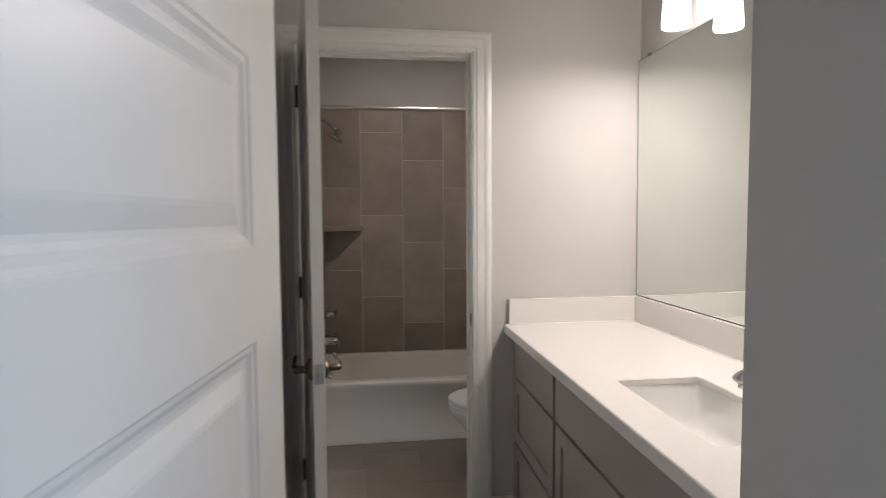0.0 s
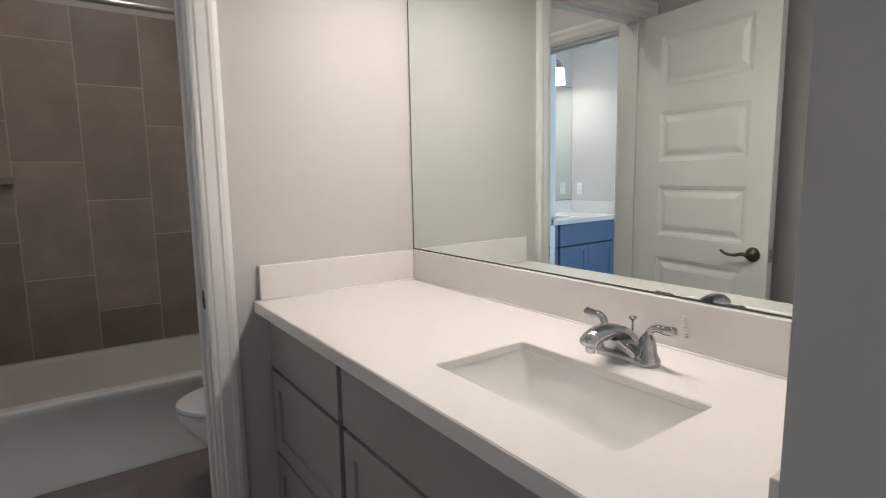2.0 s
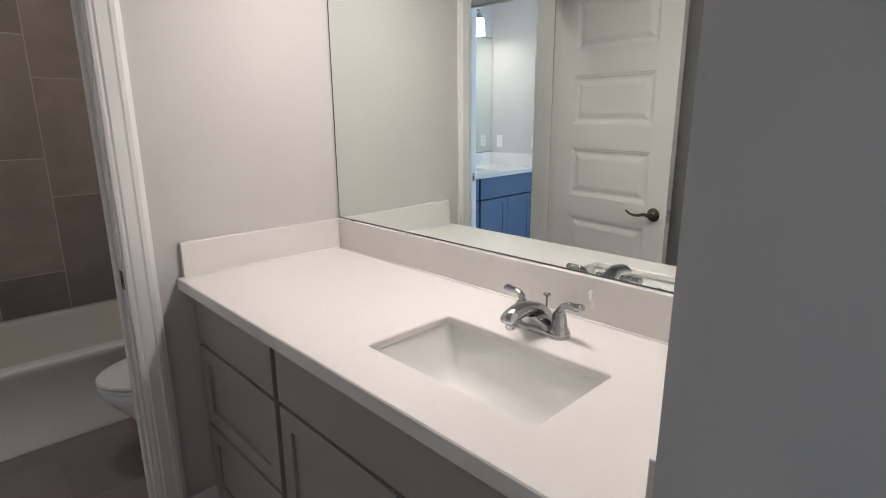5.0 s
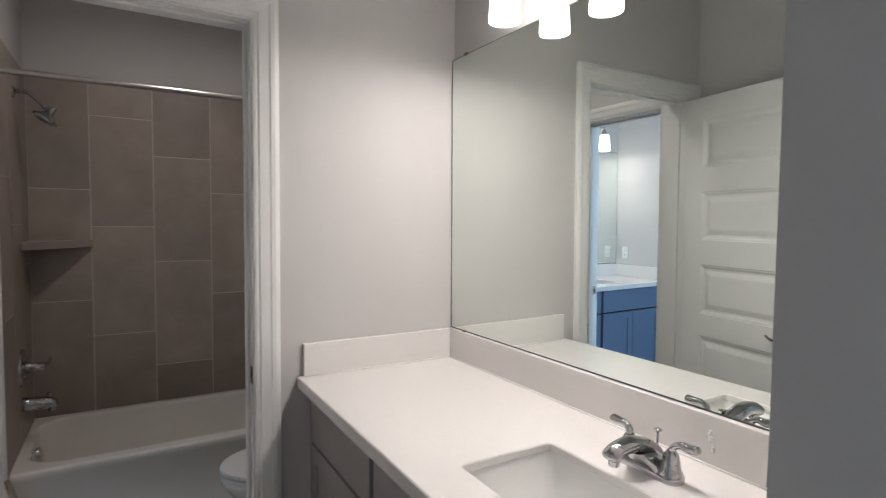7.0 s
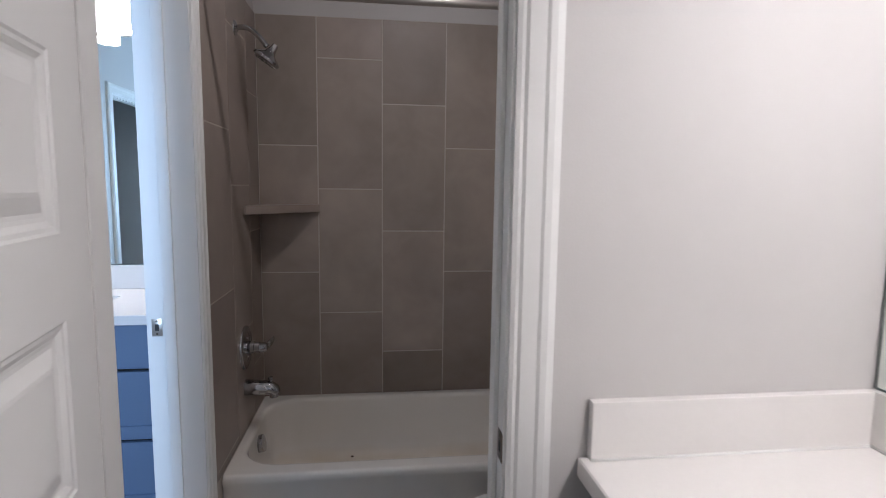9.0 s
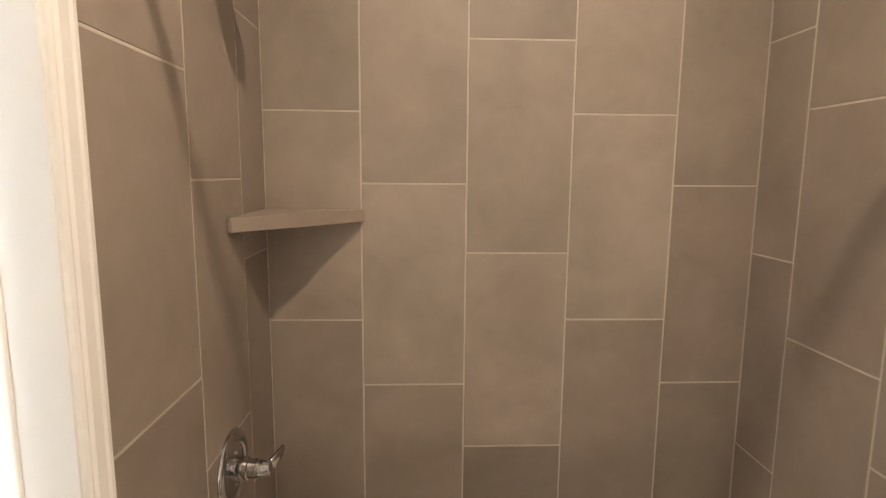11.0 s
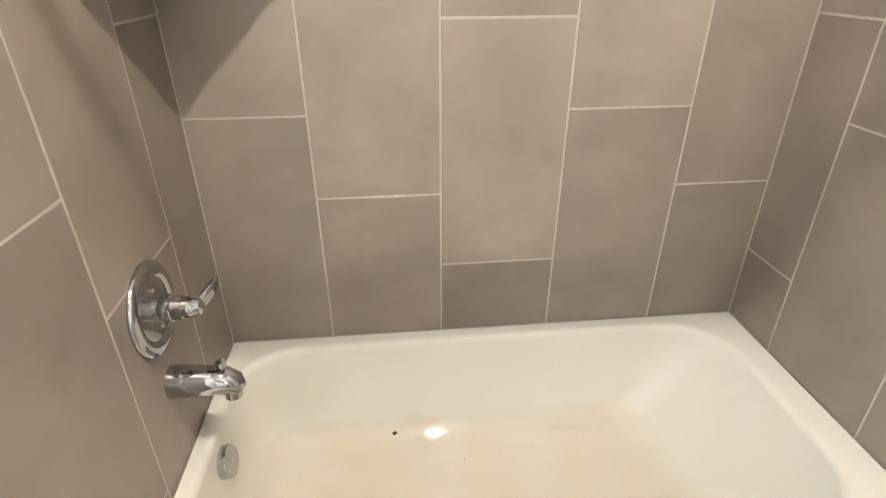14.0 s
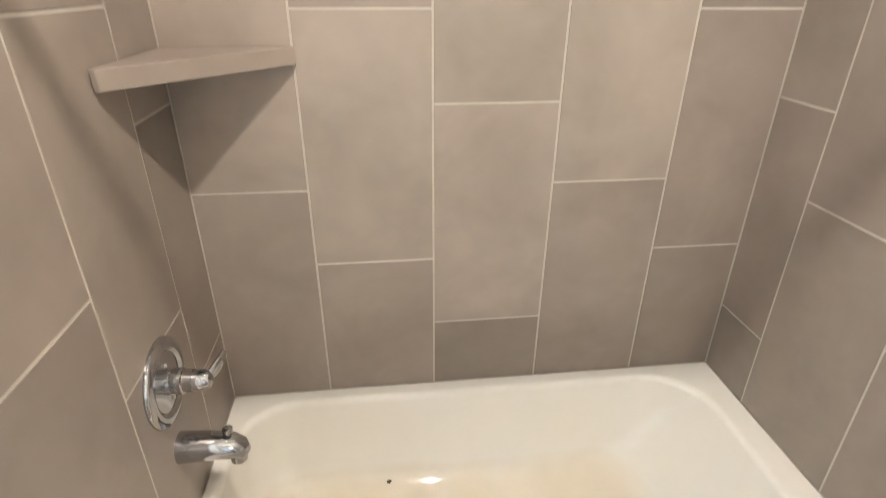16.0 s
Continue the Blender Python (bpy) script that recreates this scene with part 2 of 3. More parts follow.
# ---- structure ----
H = 2.74          # ceiling height
DOOR_H = 2.11     # clear height of the door openings
ML = 1.603        # wall behind the vanity mirror
NEAR = -1.580     # wall at the near end of the vanity
R2 = -1.448       # far side wall of the second vanity room
YB2 = 1.818       # wall behind the second vanity
TL, TR, TB = 0.031, 1.490, 1.7226   # tile faces of the tub alcove
L0, L1 = -0.135, 0.021           # wall between the tub room and the second vanity room
DX0, DX1 = 0.095, 0.825           # clear opening to the tub room
EX0, EX1 = 0.145, 0.87            # clear opening at the entry
DY0, DY1 = 0.222, 0.836          # clear opening to the second vanity room
PX = 0.960        # end of the partition at the near end of the vanity
J = 0.018                        # jamb thickness

wall_north = setting("wall_north", boxes((L0, DX0 - J, 0, 0.12, 0, H), (DX1 + J, 1.72, 0, 0.12, 0, H), (DX0 - J, DX1 + J, 0, 0.12, DOOR_H + J, H)), WALL,
                     "light grey painted wall around the tub room doorway", "wall")
wall_east = setting("wall_east", boxes((ML, 1.72, NEAR, 0, 0, H)), WALL, "light grey painted wall behind the vanity mirror", "wall")
wall_partition = setting("wall_partition", boxes((PX, 1.72, -2.16, NEAR, 0, H)), WALL, "grey painted wall corner beside the vanity end", "wall")
wall_west = setting("wall_west", boxes((-0.12, 0.0, -2.16, 0, 0, H)), WALL, "light grey painted wall behind the open doors", "wall")
wall_south = setting("wall_south", boxes((-0.12, EX0 - J, -2.28, -2.16, 0, H), (EX1 + J, 1.72, -2.28, -2.16, 0, H), (EX0 - J, EX1 + J, -2.28, -2.16, DOOR_H + J, H)), WALL,
                     "light grey painted wall around the entry doorway", "wall")
tub_wall_north = setting("tub_wall_north", boxes((L0, 1.72, TB + 0.012, 1.95, 0, H)), WALL, "light grey painted wall above taupe shower tile", "wall")
tub_wall_east = setting("tub_wall_east", boxes((TR + 0.010, 1.72, 0.12, TB + 0.012, 0, H)), WALL, "light grey painted wall beside the tub and toilet", "wall")
tub_wall_west = setting("tub_wall_west", boxes((L0, L1, 0.12, DY0 - J, 0, H), (L0, L1, DY1 + J, TB + 0.012, 0, H), (L0, L1, DY0 - J, DY1 + J, DOOR_H + J, H)), WALL,
                        "light grey painted wall with a doorway to the second vanity", "wall")
room_wall_north = setting("second_vanity_wall_north", boxes((R2 - 0.1, L0, YB2, 1.95, 0, H)), WALL, "pale wall behind the second vanity", "wall")
W2Y0, W2Y1 = -0.68, 0.03
room_wall_west = setting("second_vanity_wall_west", boxes((R2 - 0.1, R2, -1.4, W2Y0 - J, 0, H), (R2 - 0.1, R2, W2Y1 + J, YB2, 0, H), (R2 - 0.1, R2, W2Y0 - J, W2Y1 + J, DOOR_H + J, H)), WALL,
                         "pale wall beside the second vanity with a doorway", "wall")
room_wall_east = setting("second_vanity_wall_east", boxes((L0, -0.12, -1.4, 0.0, 0, H)), WALL, "pale plain wall of the second vanity room", "wall")
room_wall_south = setting("second_vanity_wall_south", boxes((R2 - 0.1, -0.50, -1.5, -1.4, 0, H), (-0.24, -0.12, -1.5, -1.4, 0, H), (-0.50, -0.24, -1.5, -1.4, 0, 0.88), (-0.50, -0.24, -1.5, -1.4, 2.12, H)), WALL, "pale end wall with a window opening", "wall")
closet = setting("dark_room_walls", boxes((-2.6, -2.5, -1.02, 1.8, 0, H), (-2.5, R2 - 0.1, -1.02, -0.92, 0, H), (-2.5, R2 - 0.1, 1.7, 1.8, 0, H)), WALL, "plain walls of an unlit room behind a doorway", "wall")
bed_walls = setting("bedroom_walls", boxes((-2.1, -2.0, -5.6, -2.28, 0, H), (3.0, 3.1, -5.6, -5.0, 0, H), (3.0, 3.1, -3.4, -2.28, 0, H), (3.0, 3.1, -5.0, -3.4, 0, 0.8), (3.0, 3.1, -5.0, -3.4, 2.2, H), (-2.0, -0.12, -2.38, -2.28, 0, H), (1.72, 3.0, -2.38, -2.28, 0, H),
                                         (-2.0, 3.0, -5.6, -5.5, 0, H)), WALL,
                    "plain painted bedroom walls with a window opening", "wall")
ceiling = setting("ceiling", boxes((-2.6, 1.72, -2.28, 1.95, H, H + 0.1)), CEIL, "flat white painted ceiling", "ceiling")
bed_ceiling = setting("bedroom_ceiling", boxes((-2.1, 3.1, -5.6, -2.28, H + 0.004, H + 0.1)), CEIL, "flat white painted bedroom ceiling", "ceiling")
floor = setting("floor", boxes((-2.6, 1.72, -2.28, 1.95, -0.1, -0.0012)), FGROUT, "floor bed with sandy grout under brown tiles", "floor")
bed_floor = setting("bedroom_floor", boxes((-2.1, 3.1, -5.6, -2.28, -0.1, -0.002)), CARPET, "beige bedroom carpet", "floor")

# ---- door frames and casings ----
PROFILE = ((0.0, 0.0), (0.0, 0.009), (0.008, 0.012), (0.014, 0.012), (0.020, 0.016), (0.050, 0.017), (0.056, 0.020), (0.068, 0.020), (0.078, 0.016), (0.083, 0.014), (0.083, 0.0))


def casing(name, place, u0, u1, top, label, cut=1.0):
    """Moulded trim round an opening; place maps (along, up, out) to the world. Two legs and a head, mitred."""
    head = tagged(new(name), label, "door casing", "", "structure")
    rv = 0.006
    def strip(path_of, nm):
        bm = bmesh.new()
        loft(bm, [[place(*path_of(d, e), h) for d, h in PROFILE] for e in (0, 1)], True, True)
        part(nm, bm, TRIM, head)
    strip(lambda d, e: (u0 - rv - d, 0.0 if e == 0 else top + rv + d), "casing_leg")
    strip(lambda d, e: (u1 + rv + d * cut, 0.0 if e == 0 else top + rv + d), "casing_leg")
    strip(lambda d, e: ((u0 - rv - d) if e == 0 else (u1 + rv + d * cut), top + rv + d), "casing_head")
    return head


def jamb_y(name, u0, u1, w0, w1, top, stop, label):
    """Lining of an opening in a wall that runs along x."""
    ob = tagged(new(name), label, "door frame", "", "structure")
    a, b = w0 - 0.002, w1 + 0.002
    part("jamb", boxes((u0 - J, u0, a, b, 0, top + J)), TRIM, ob)
    part("jamb", boxes((u1, u1 + J, a, b, 0, top + J)), TRIM, ob)
    part("jamb_head", boxes((u0, u1, a, b, top, top + J)), TRIM, ob)
    for r in ((u0, u0 + 0.010, stop, stop + 0.035, 0, top - 0.010), (u1 - 0.010, u1, stop, stop + 0.035, 0, top - 0.010), (u0, u1, stop, stop + 0.035, top - 0.010, top)):
        part("door_stop", rbox(*r, 0.002), TRIM, ob)
    return ob


def jamb_x(name, u0, u1, w0, w1, top, stop, label):
    """Lining of an opening in a wall that runs along y."""
    ob = tagged(new(name), label, "door frame", "", "structure")
    a, b = w0 - 0.002, w1 + 0.002
    part("jamb", boxes((a, b, u0 - J, u0, 0, top + J)), TRIM, ob)
    part("jamb", boxes((a, b, u1, u1 + J, 0, top + J)), TRIM, ob)
    part("jamb_head", boxes((a, b, u0, u1, top, top + J)), TRIM, ob)
    for r in ((stop, stop + 0.035, u0, u0 + 0.010, 0, top - 0.010), (stop, stop + 0.035, u1 - 0.010, u1, 0, top - 0.010), (stop, stop + 0.035, u0, u1, top - 0.010, top)):
        part("door_stop", rbox(*r, 0.002), TRIM, ob)
    return ob


WHITE_CASING = "white painted moulded casing around a doorway"
casing("door_casing_1", lambda u, v, h: (u, -h, v), DX0, DX1, DOOR_H, WHITE_CASING)
casing("door_casing_2", lambda u, v, h: (u, 0.12 + h, v), DX0, DX1, DOOR_H, WHITE_CASING)
casing("door_casing_3", lambda u, v, h: (L1 + h, u, v), DY0, DY1, DOOR_H, WHITE_CASING, 0.64)
casing("door_casing_4", lambda u, v, h: (L0 - h, u, v), DY0, DY1, DOOR_H, WHITE_CASING)
casing("door_casing_5", lambda u, v, h: (u, -2.16 + h, v), EX0, EX1, DOOR_H, WHITE_CASING)
casing("door_casing_6", lambda u, v, h: (u, -2.28 - h, v), EX0, EX1, DOOR_H, WHITE_CASING)
casing("door_casing_7", lambda u, v, h: (R2 + h, u, v), W2Y0, W2Y1, DOOR_H, WHITE_CASING)
frame_1 = jamb_y("door_frame_1", DX0, DX1, 0, 0.12, DOOR_H, 0.040, "white painted door frame with a metal strike plate")
frame_2 = jamb_x("door_frame_2", DY0, DY1, L0, L1, DOOR_H, -0.085, "white painted door frame with a metal strike plate")
frame_3 = jamb_y("door_frame_3", EX0, EX1, -2.28, -2.16, DOOR_H, -2.235, "white painted entry door frame")
frame_4 = jamb_x("door_frame_4", W2Y0, W2Y1, R2 - 0.1, R2, DOOR_H, R2 - 0.05, "white painted door frame")


def strike(parent, m, metal, label):
    """A latch plate with its hole, lying in the local xz plane and facing -y."""
    pl = part("strike_plate", rbox(-0.016, 0.016, -0.0025, 0, -0.029, 0.029, 0.0015), metal, parent, label, 30, m)
    part("latch_hole", rbox(-0.006, 0.006, -0.0034, -0.001, -0.011, 0.011, 0.0008, 1), RUBBER, pl)
    for z in (-0.021, 0.021):
        part("screw", lathe(((0.0035, 0.0), (0.0035, -0.0008), (0.002, -0.0012)), "y", 10, (0, -0.0025, z)), BRONZE, pl)


strike(frame_1, pose(DX1, 0.012, 0.948, 0, 0, -90), BRONZE, "aged bronze strike plate")
strike(frame_2, pose(-0.110, DY1, 0.978), NICKEL, "satin nickel strike plate")


def baseboard(name, rows, label):
    ob = tagged(new(name), label, "baseboard", "", "structure")
    for x0, x1, y0, y1 in rows:
        bm = rbox(x0, x1, y0, y1, 0, 0.135, 0.004)
        part("board", bm, TRIM, ob)
    return ob


baseboard("baseboard", ((DX1 + 0.089, 1.05, -0.014, 0.0), (0.0, 0.014, -2.14, -0.03), (PX - 0.014, PX, -2.14, NEAR), (DX1 + 0.1, TR, 0.12, 0.134), (TR - 0.004, TR + 0.010, 0.134, 0.955), (R2, R2 + 0.014, W2Y1 + 0.1, 1.30)),
          "white painted baseboard along the walls")


# ---- doors ----
def lever(parent, m, length=0.128):
    """A wavy lever on a round rose; local: out along -y, lever along -x."""
    rose = part("lever_rose", lathe(((0.033, 0), (0.033, -0.004), (0.030, -0.010), (0.018, -0.014), (0.011, -0.020), (0.011, -0.048), (0.008, -0.052)), "y", 28), BRONZE, parent, "aged bronze round rose", 40, m)
    pts = smooth_path([(0.006, -0.046, 0), (-0.02, -0.050, 0.004), (-0.055, -0.052, -0.004), (-0.095, -0.050, -0.003), (-length, -0.044, 0.010)], 6)
    part("lever", sweep(pts, [0.0095 - 0.0045 * i / (len(pts) - 1) for i in range(len(pts))], 12), BRONZE, rose, "aged bronze curved lever", True)


def panel_door(name, w, label, m, lever_sides=(1, -1), hinge_y=-1):
    """Five-panel leaf. Local: hinge edge at x = 0, leaf along +x, thickness along y."""
    t, h = 0.035, DOOR_H - 0.012
    ob = thing(name, label, "door", m)
    st = 0.113
    rows = [(0.240, 0.497), (0.612, 0.870), (0.984, 1.241), (1.366, 1.616), (1.738, 1.985)]
    bm = bmesh.new()
    z0 = 0.010
    box(bm, 0, st, -t / 2, t / 2, z0, h)
    box(bm, w - st, w, -t / 2, t / 2, z0, h)
    zs = [z0] + [z for r in rows for z in r] + [h]
    for a, b in zip(zs[::2], zs[1::2]):
        box(bm, st, w - st, -t / 2, t / 2, a, b)
    part("leaf", bm, DOORP, ob)
    for a, b in rows:
        bm = bmesh.new()
        for s in (-1, 1):
            loops = []
            for ins, dep in ((0, 0.0), (0.004, 0.0028), (0.010, 0.0036), (0.018, 0.0085), (0.024, 0.0095), (0.030, 0.0095), (0.052, 0.0025), (0.058, 0.0015)):
                y = s * (t / 2 - dep)
                loops.append([(st + ins, y, a + ins), (w - st - ins, y, a + ins), (w - st - ins, y, b - ins), (st + ins, y, b - ins)])
            loft(bm, loops, False, True)
        part("panel", bm, DOORP, ob)
    part("latch_plate", rbox(w - 0.001, w + 0.0015, -0.0125, 0.0125, 0.914, 0.974, 0.001, 1), NICKEL, ob, "satin nickel latch plate")
    part("latch_bolt", rbox(w, w + 0.010, -0.006, 0.006, 0.934, 0.954, 0.002), NICKEL, ob, "", 40)
    if 1 in lever_sides:
        lever(ob, pose(w - 0.065, -t / 2, 0.944))
    if -1 in lever_sides:
        lever(ob, pose(w - 0.065, t / 2, 0.944) @ Matrix.Scale(-1, 4, (0, 1, 0)))
    for z in (0.328, 1.115, 1.907):
        hg = part("hinge", lathe(((0.007, z - 0.045), (0.007, z + 0.045)), "z", 12, (-0.004, hinge_y * (t / 2 + 0.004), 0)), BRONZE, ob, "dark bronze hinge", 40)
        part("hinge_leaf", rbox(-0.0015, 0.0005, -0.016, 0.016, z - 0.045, z + 0.045, 0.0008, 1), BRONZE, hg)
    return ob


def hung(hx, hy, lx, ly):
    """The pose of a leaf from its hinge towards its latch."""
    return pose(hx, hy, 0, 0, 0, math.degrees(math.atan2(ly - hy, lx - hx)))


panel_door("tub_room_door", 0.718, "open white five-panel door with bronze lever handles", hung(0.114, -0.024, 0.236, -0.744), (1, -1), -1)
panel_door("entry_door", 0.709, "open white five-panel entry door swung against the wall", hung(0.150, -2.178, 0.238, -1.475), (1, -1), 1)
panel_door("next_room_door", 0.70, "white panel door standing ajar in an unlit doorway", hung(R2 - 0.11, W2Y1 - 0.01, R2 - 0.42, W2Y1 - 0.62), (1, -1), 1)

# ---- vanities ----


def shaker(name, parent, y0, y1, z0, z1, x, paint, frame_w=0.055):
    """A recessed-panel front facing -x, with its face at x."""
    bm = bmesh.new()
    loops = []
    for ins, dep in ((0.0, 0.019), (0.0, 0.0015), (0.0015, 0.0), (frame_w, 0.0), (frame_w + 0.001, 0.009)):
        loops.append([(x + dep, y0 + ins, z0 + ins), (x + dep, y1 - ins, z0 + ins), (x + dep, y1 - ins, z1 - ins), (x + dep, y0 + ins, z1 - ins)])
    loft(bm, loops, True, True)
    return part(name, bm, paint, parent)


def slab(name, parent, y0, y1, z0, z1, x, paint):
    return part(name, rbox(x, x + 0.019, y0, y1, z0, z1, 0.0018), paint, parent)


def vanity_cabinet(label, length, depth, ydrawer, m, cols=2, paint=CAB):
    """Local: wall along x = depth, front towards -x, running from y = 0 to -length. Drawer bank first."""
    ob = thing("vanity_cabinet", label, "cabinet", m)
    fx = 0.045
    top = 0.885
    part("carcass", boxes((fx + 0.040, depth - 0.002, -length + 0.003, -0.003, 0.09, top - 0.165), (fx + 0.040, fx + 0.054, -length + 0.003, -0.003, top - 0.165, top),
                          (fx + 0.054, depth - 0.002, -length + 0.003, -length + 0.021, top - 0.165, top), (fx + 0.054, depth - 0.002, -0.021, -0.003, top - 0.165, top)), GAP_SHADE, ob, "cabinet frame coloured near black as shade in the gaps")
    part("toe_kick", boxes((fx + 0.075, fx + 0.09, -length + 0.003, -0.003, 0, 0.09)), GAPM, ob)
    d1 = -ydrawer
    slab("drawer_front", ob, d1 + 0.008, -0.006, 0.695, top - 0.008, fx, paint)
    shaker("drawer_front", ob, d1 + 0.008, -0.006, 0.397, 0.682, fx, paint)
    shaker("drawer_front", ob, d1 + 0.008, -0.006, 0.100, 0.384, fx, paint)
    slab("false_front", ob, -length + 0.03, d1 - 0.018, 0.695, top - 0.008, fx, paint)
    w = (length - 0.03 - (ydrawer + 0.018)) / cols
    for i in range(cols):
        shaker("cabinet_door", ob, d1 - 0.018 - (i + 1) * w + 0.002, d1 - 0.018 - i * w - 0.002, 0.100, 0.682, fx, paint)
    return ob


def countertop(label, x0, x1, y0, y1, sx0, sx1, sy0, sy1, m):
    """A slab with a sink cut-out; local z is its underside at 0."""
    t = 0.040
    bm = bmesh.new()
    n = 4
    r = 0.012
    e = 0.003
    loft(bm, [rr(sx0, sx1, sy0, sy1, 0.021, r, n), rr(sx0, sx1, sy0, sy1, t - e, r, n), rr(sx0 - e, sx1 + e, sy0 - e, sy1 + e, t, r + e, n),
              rr(x0 + e, x1, y0 + e, y1 - e, t, 0.001, n), rr(x0, x1, y0, y1, t - e, 0.002, n), rr(x0, x1, y0, y1, e, 0.002, n), rr(x0 + e, x1, y0 + e, y1 - e, 0, 0.001, n),
              rr(x0 + 0.035, x1 - 0.01, y0 + 0.02, y1 - 0.02, 0, 0.001, n), rr(x0 + 0.035, x1 - 0.01, y0 + 0.02, y1 - 0.02, 0.021, 0.001, n), rr(sx0, sx1, sy0, sy1, 0.021, r, n)])
    ob = part("countertop", bm, QUARTZ, None, "", None, m)
    return tagged(ob, label, "countertop")


def sink(label, x0, x1, y0, y1, m):
    """Undermount basin; local z = 0 is its rim."""
    ob = thing("sink", label, "sink", m)
    bm = bmesh.new()
    d = 0.135
    loops = [rr(x0 - 0.025, x1 + 0.025, y0 - 0.025, y1 + 0.025, 0, 0.02), rr(x0 - 0.006, x1 + 0.006, y0 - 0.006, y1 + 0.006, 0, 0.018), rr(x0 - 0.004, x1 + 0.004, y0 - 0.004, y1 + 0.004, -0.006, 0.018),
             rr(x0 + 0.012, x1 - 0.012, y0 + 0.022, y1 - 0.022, -0.095, 0.03), rr(x0 + 0.020, x1 - 0.022, y0 + 0.035, y1 - 0.035, -0.120, 0.035), rr(x0 + 0.045, x1 - 0.045, y0 + 0.065, y1 - 0.065, -d, 0.04)]
    cx, cy = x1 - 0.105, (y0 + y1) / 2
    loops.append([(cx + (p[0] - (x0 + x1) / 2) * 0.15, cy + (p[1] - cy) * 0.1, -d - 0.008) for p in loops[-1]])
    loft(bm, loops, False, True)
    part("basin", bm, CERAMIC, ob, "", True)
    dr = part("drain", lathe(((0.031, 0), (0.031, 0.003), (0.027, 0.0042), (0.022, 0.0015), (0.022, -0.004)), "z", 28, (cx, cy, -d - 0.004)), CHROME, ob, "chrome pop-up drain", 40)
    part("drain_cap", lathe(((0.017, -0.006), (0.018, 0.003), (0.014, 0.0065), (0.004, 0.0075)), "z", 24, (cx, cy, -d)), CHROME, dr, "", True)
    ov = part("overflow_ring", lathe(((0.0150, -0.004), (0.0150, 0.0045), (0.0125, 0.0055), (0.0105, 0.004)), "x", 24, (x0 + 0.006, cy, -0.040)), CHROME, ob, "", 40)
    part("overflow_hole", lathe(((0.0105, -0.004), (0.0105, 0.0062)), "x", 18, (x0 + 0.006, cy, -0.040)), RUBBER, ov)
    return ob


def sink_faucet(label, m):
    """Centre-set tap; local: basin towards -x, z = 0 on the counter."""
    ob = thing("sink_faucet", label, "faucet", m)
    bm = bmesh.new()
    loft(bm, [rr(-0.027, 0.027, -0.082, 0.082, 0, 0.0265, 8), rr(-0.027, 0.027, -0.082, 0.082, 0.009, 0.0265, 8), rr(-0.025, 0.025, -0.080, 0.080, 0.014, 0.0245, 8), rr(-0.018, 0.018, -0.072, 0.072, 0.018, 0.0175, 8)], True, True)
    part("base", bm, CHROME, ob, "", 50)
    bm = bmesh.new()
    loft(bm, [rr(-0.026, 0.020, -0.046, 0.046, 0.012, 0.018, 8), rr(-0.036, 0.018, -0.038, 0.038, 0.026, 0.016, 8), rr(-0.050, 0.012, -0.028, 0.028, 0.040, 0.015, 8), rr(-0.060, 0.004, -0.020, 0.020, 0.052, 0.014, 8)], True, True)
    part("body", bm, CHROME, ob, "", 60)
    pts = smooth_path([(0.020, 0, 0.022), (0.010, 0, 0.040), (-0.018, 0, 0.058), (-0.060, 0, 0.070), (-0.098, 0, 0.068), (-0.119, 0, 0.060), (-0.128, 0, 0.050)], 6)
    n = len(pts) - 1
    part("spout", sweep(pts, [(0.024 - 0.004 * min(1, i / n * 1.1)) * (1.0 if i < n - 3 else (0.97, 0.90, 0.78, 0.60)[i - n + 3]) for i in range(n + 1)], 20, 0.80), CHROME, ob, "", True)
    part("aerator", lathe(((0.0105, 0.035), (0.0120, 0.037), (0.0120, 0.052)), "z", 20, (-0.112, 0, 0)), CHROME, ob, "", 40)
    for s in (-1, 1):
        hd = part("handle_base", lathe(((0.025, 0.008), (0.025, 0.018), (0.0205, 0.024), (0.0185, 0.040), (0.0155, 0.055), (0.011, 0.062)), "z", 24, (0, s * 0.0540, 0)), CHROME, ob, "", 40)
        lp = smooth_path([(0.001, s * 0.0535, 0.050), (0.002, s * 0.0570, 0.070), (0.004, s * 0.0720, 0.080), (0.006, s * 0.0930, 0.079), (0.007, s * 0.1120, 0.081)], 6)
        k = len(lp) - 1
        part("handle_lever", sweep(lp, [0.0125 - 0.0030 * math.sin(math.pi * min(1, i / k * 1.3)) if i < k else 0.0090 for i in range(k + 1)], 14, 0.8), CHROME, hd, "", True)
    rod = part("lift_rod", sweep([(0.026, 0, 0.012), (0.026, 0, 0.078)], 0.0026, 10), CHROME, ob, "", 40)
    part("knob", lathe(((0.0030, 0.074), (0.0045, 0.080), (0.0095, 0.083), (0.0095, 0.086), (0.005, 0.088)), "z", 14, (0.026, 0, 0)), CHROME, rod, "", True)
    return ob


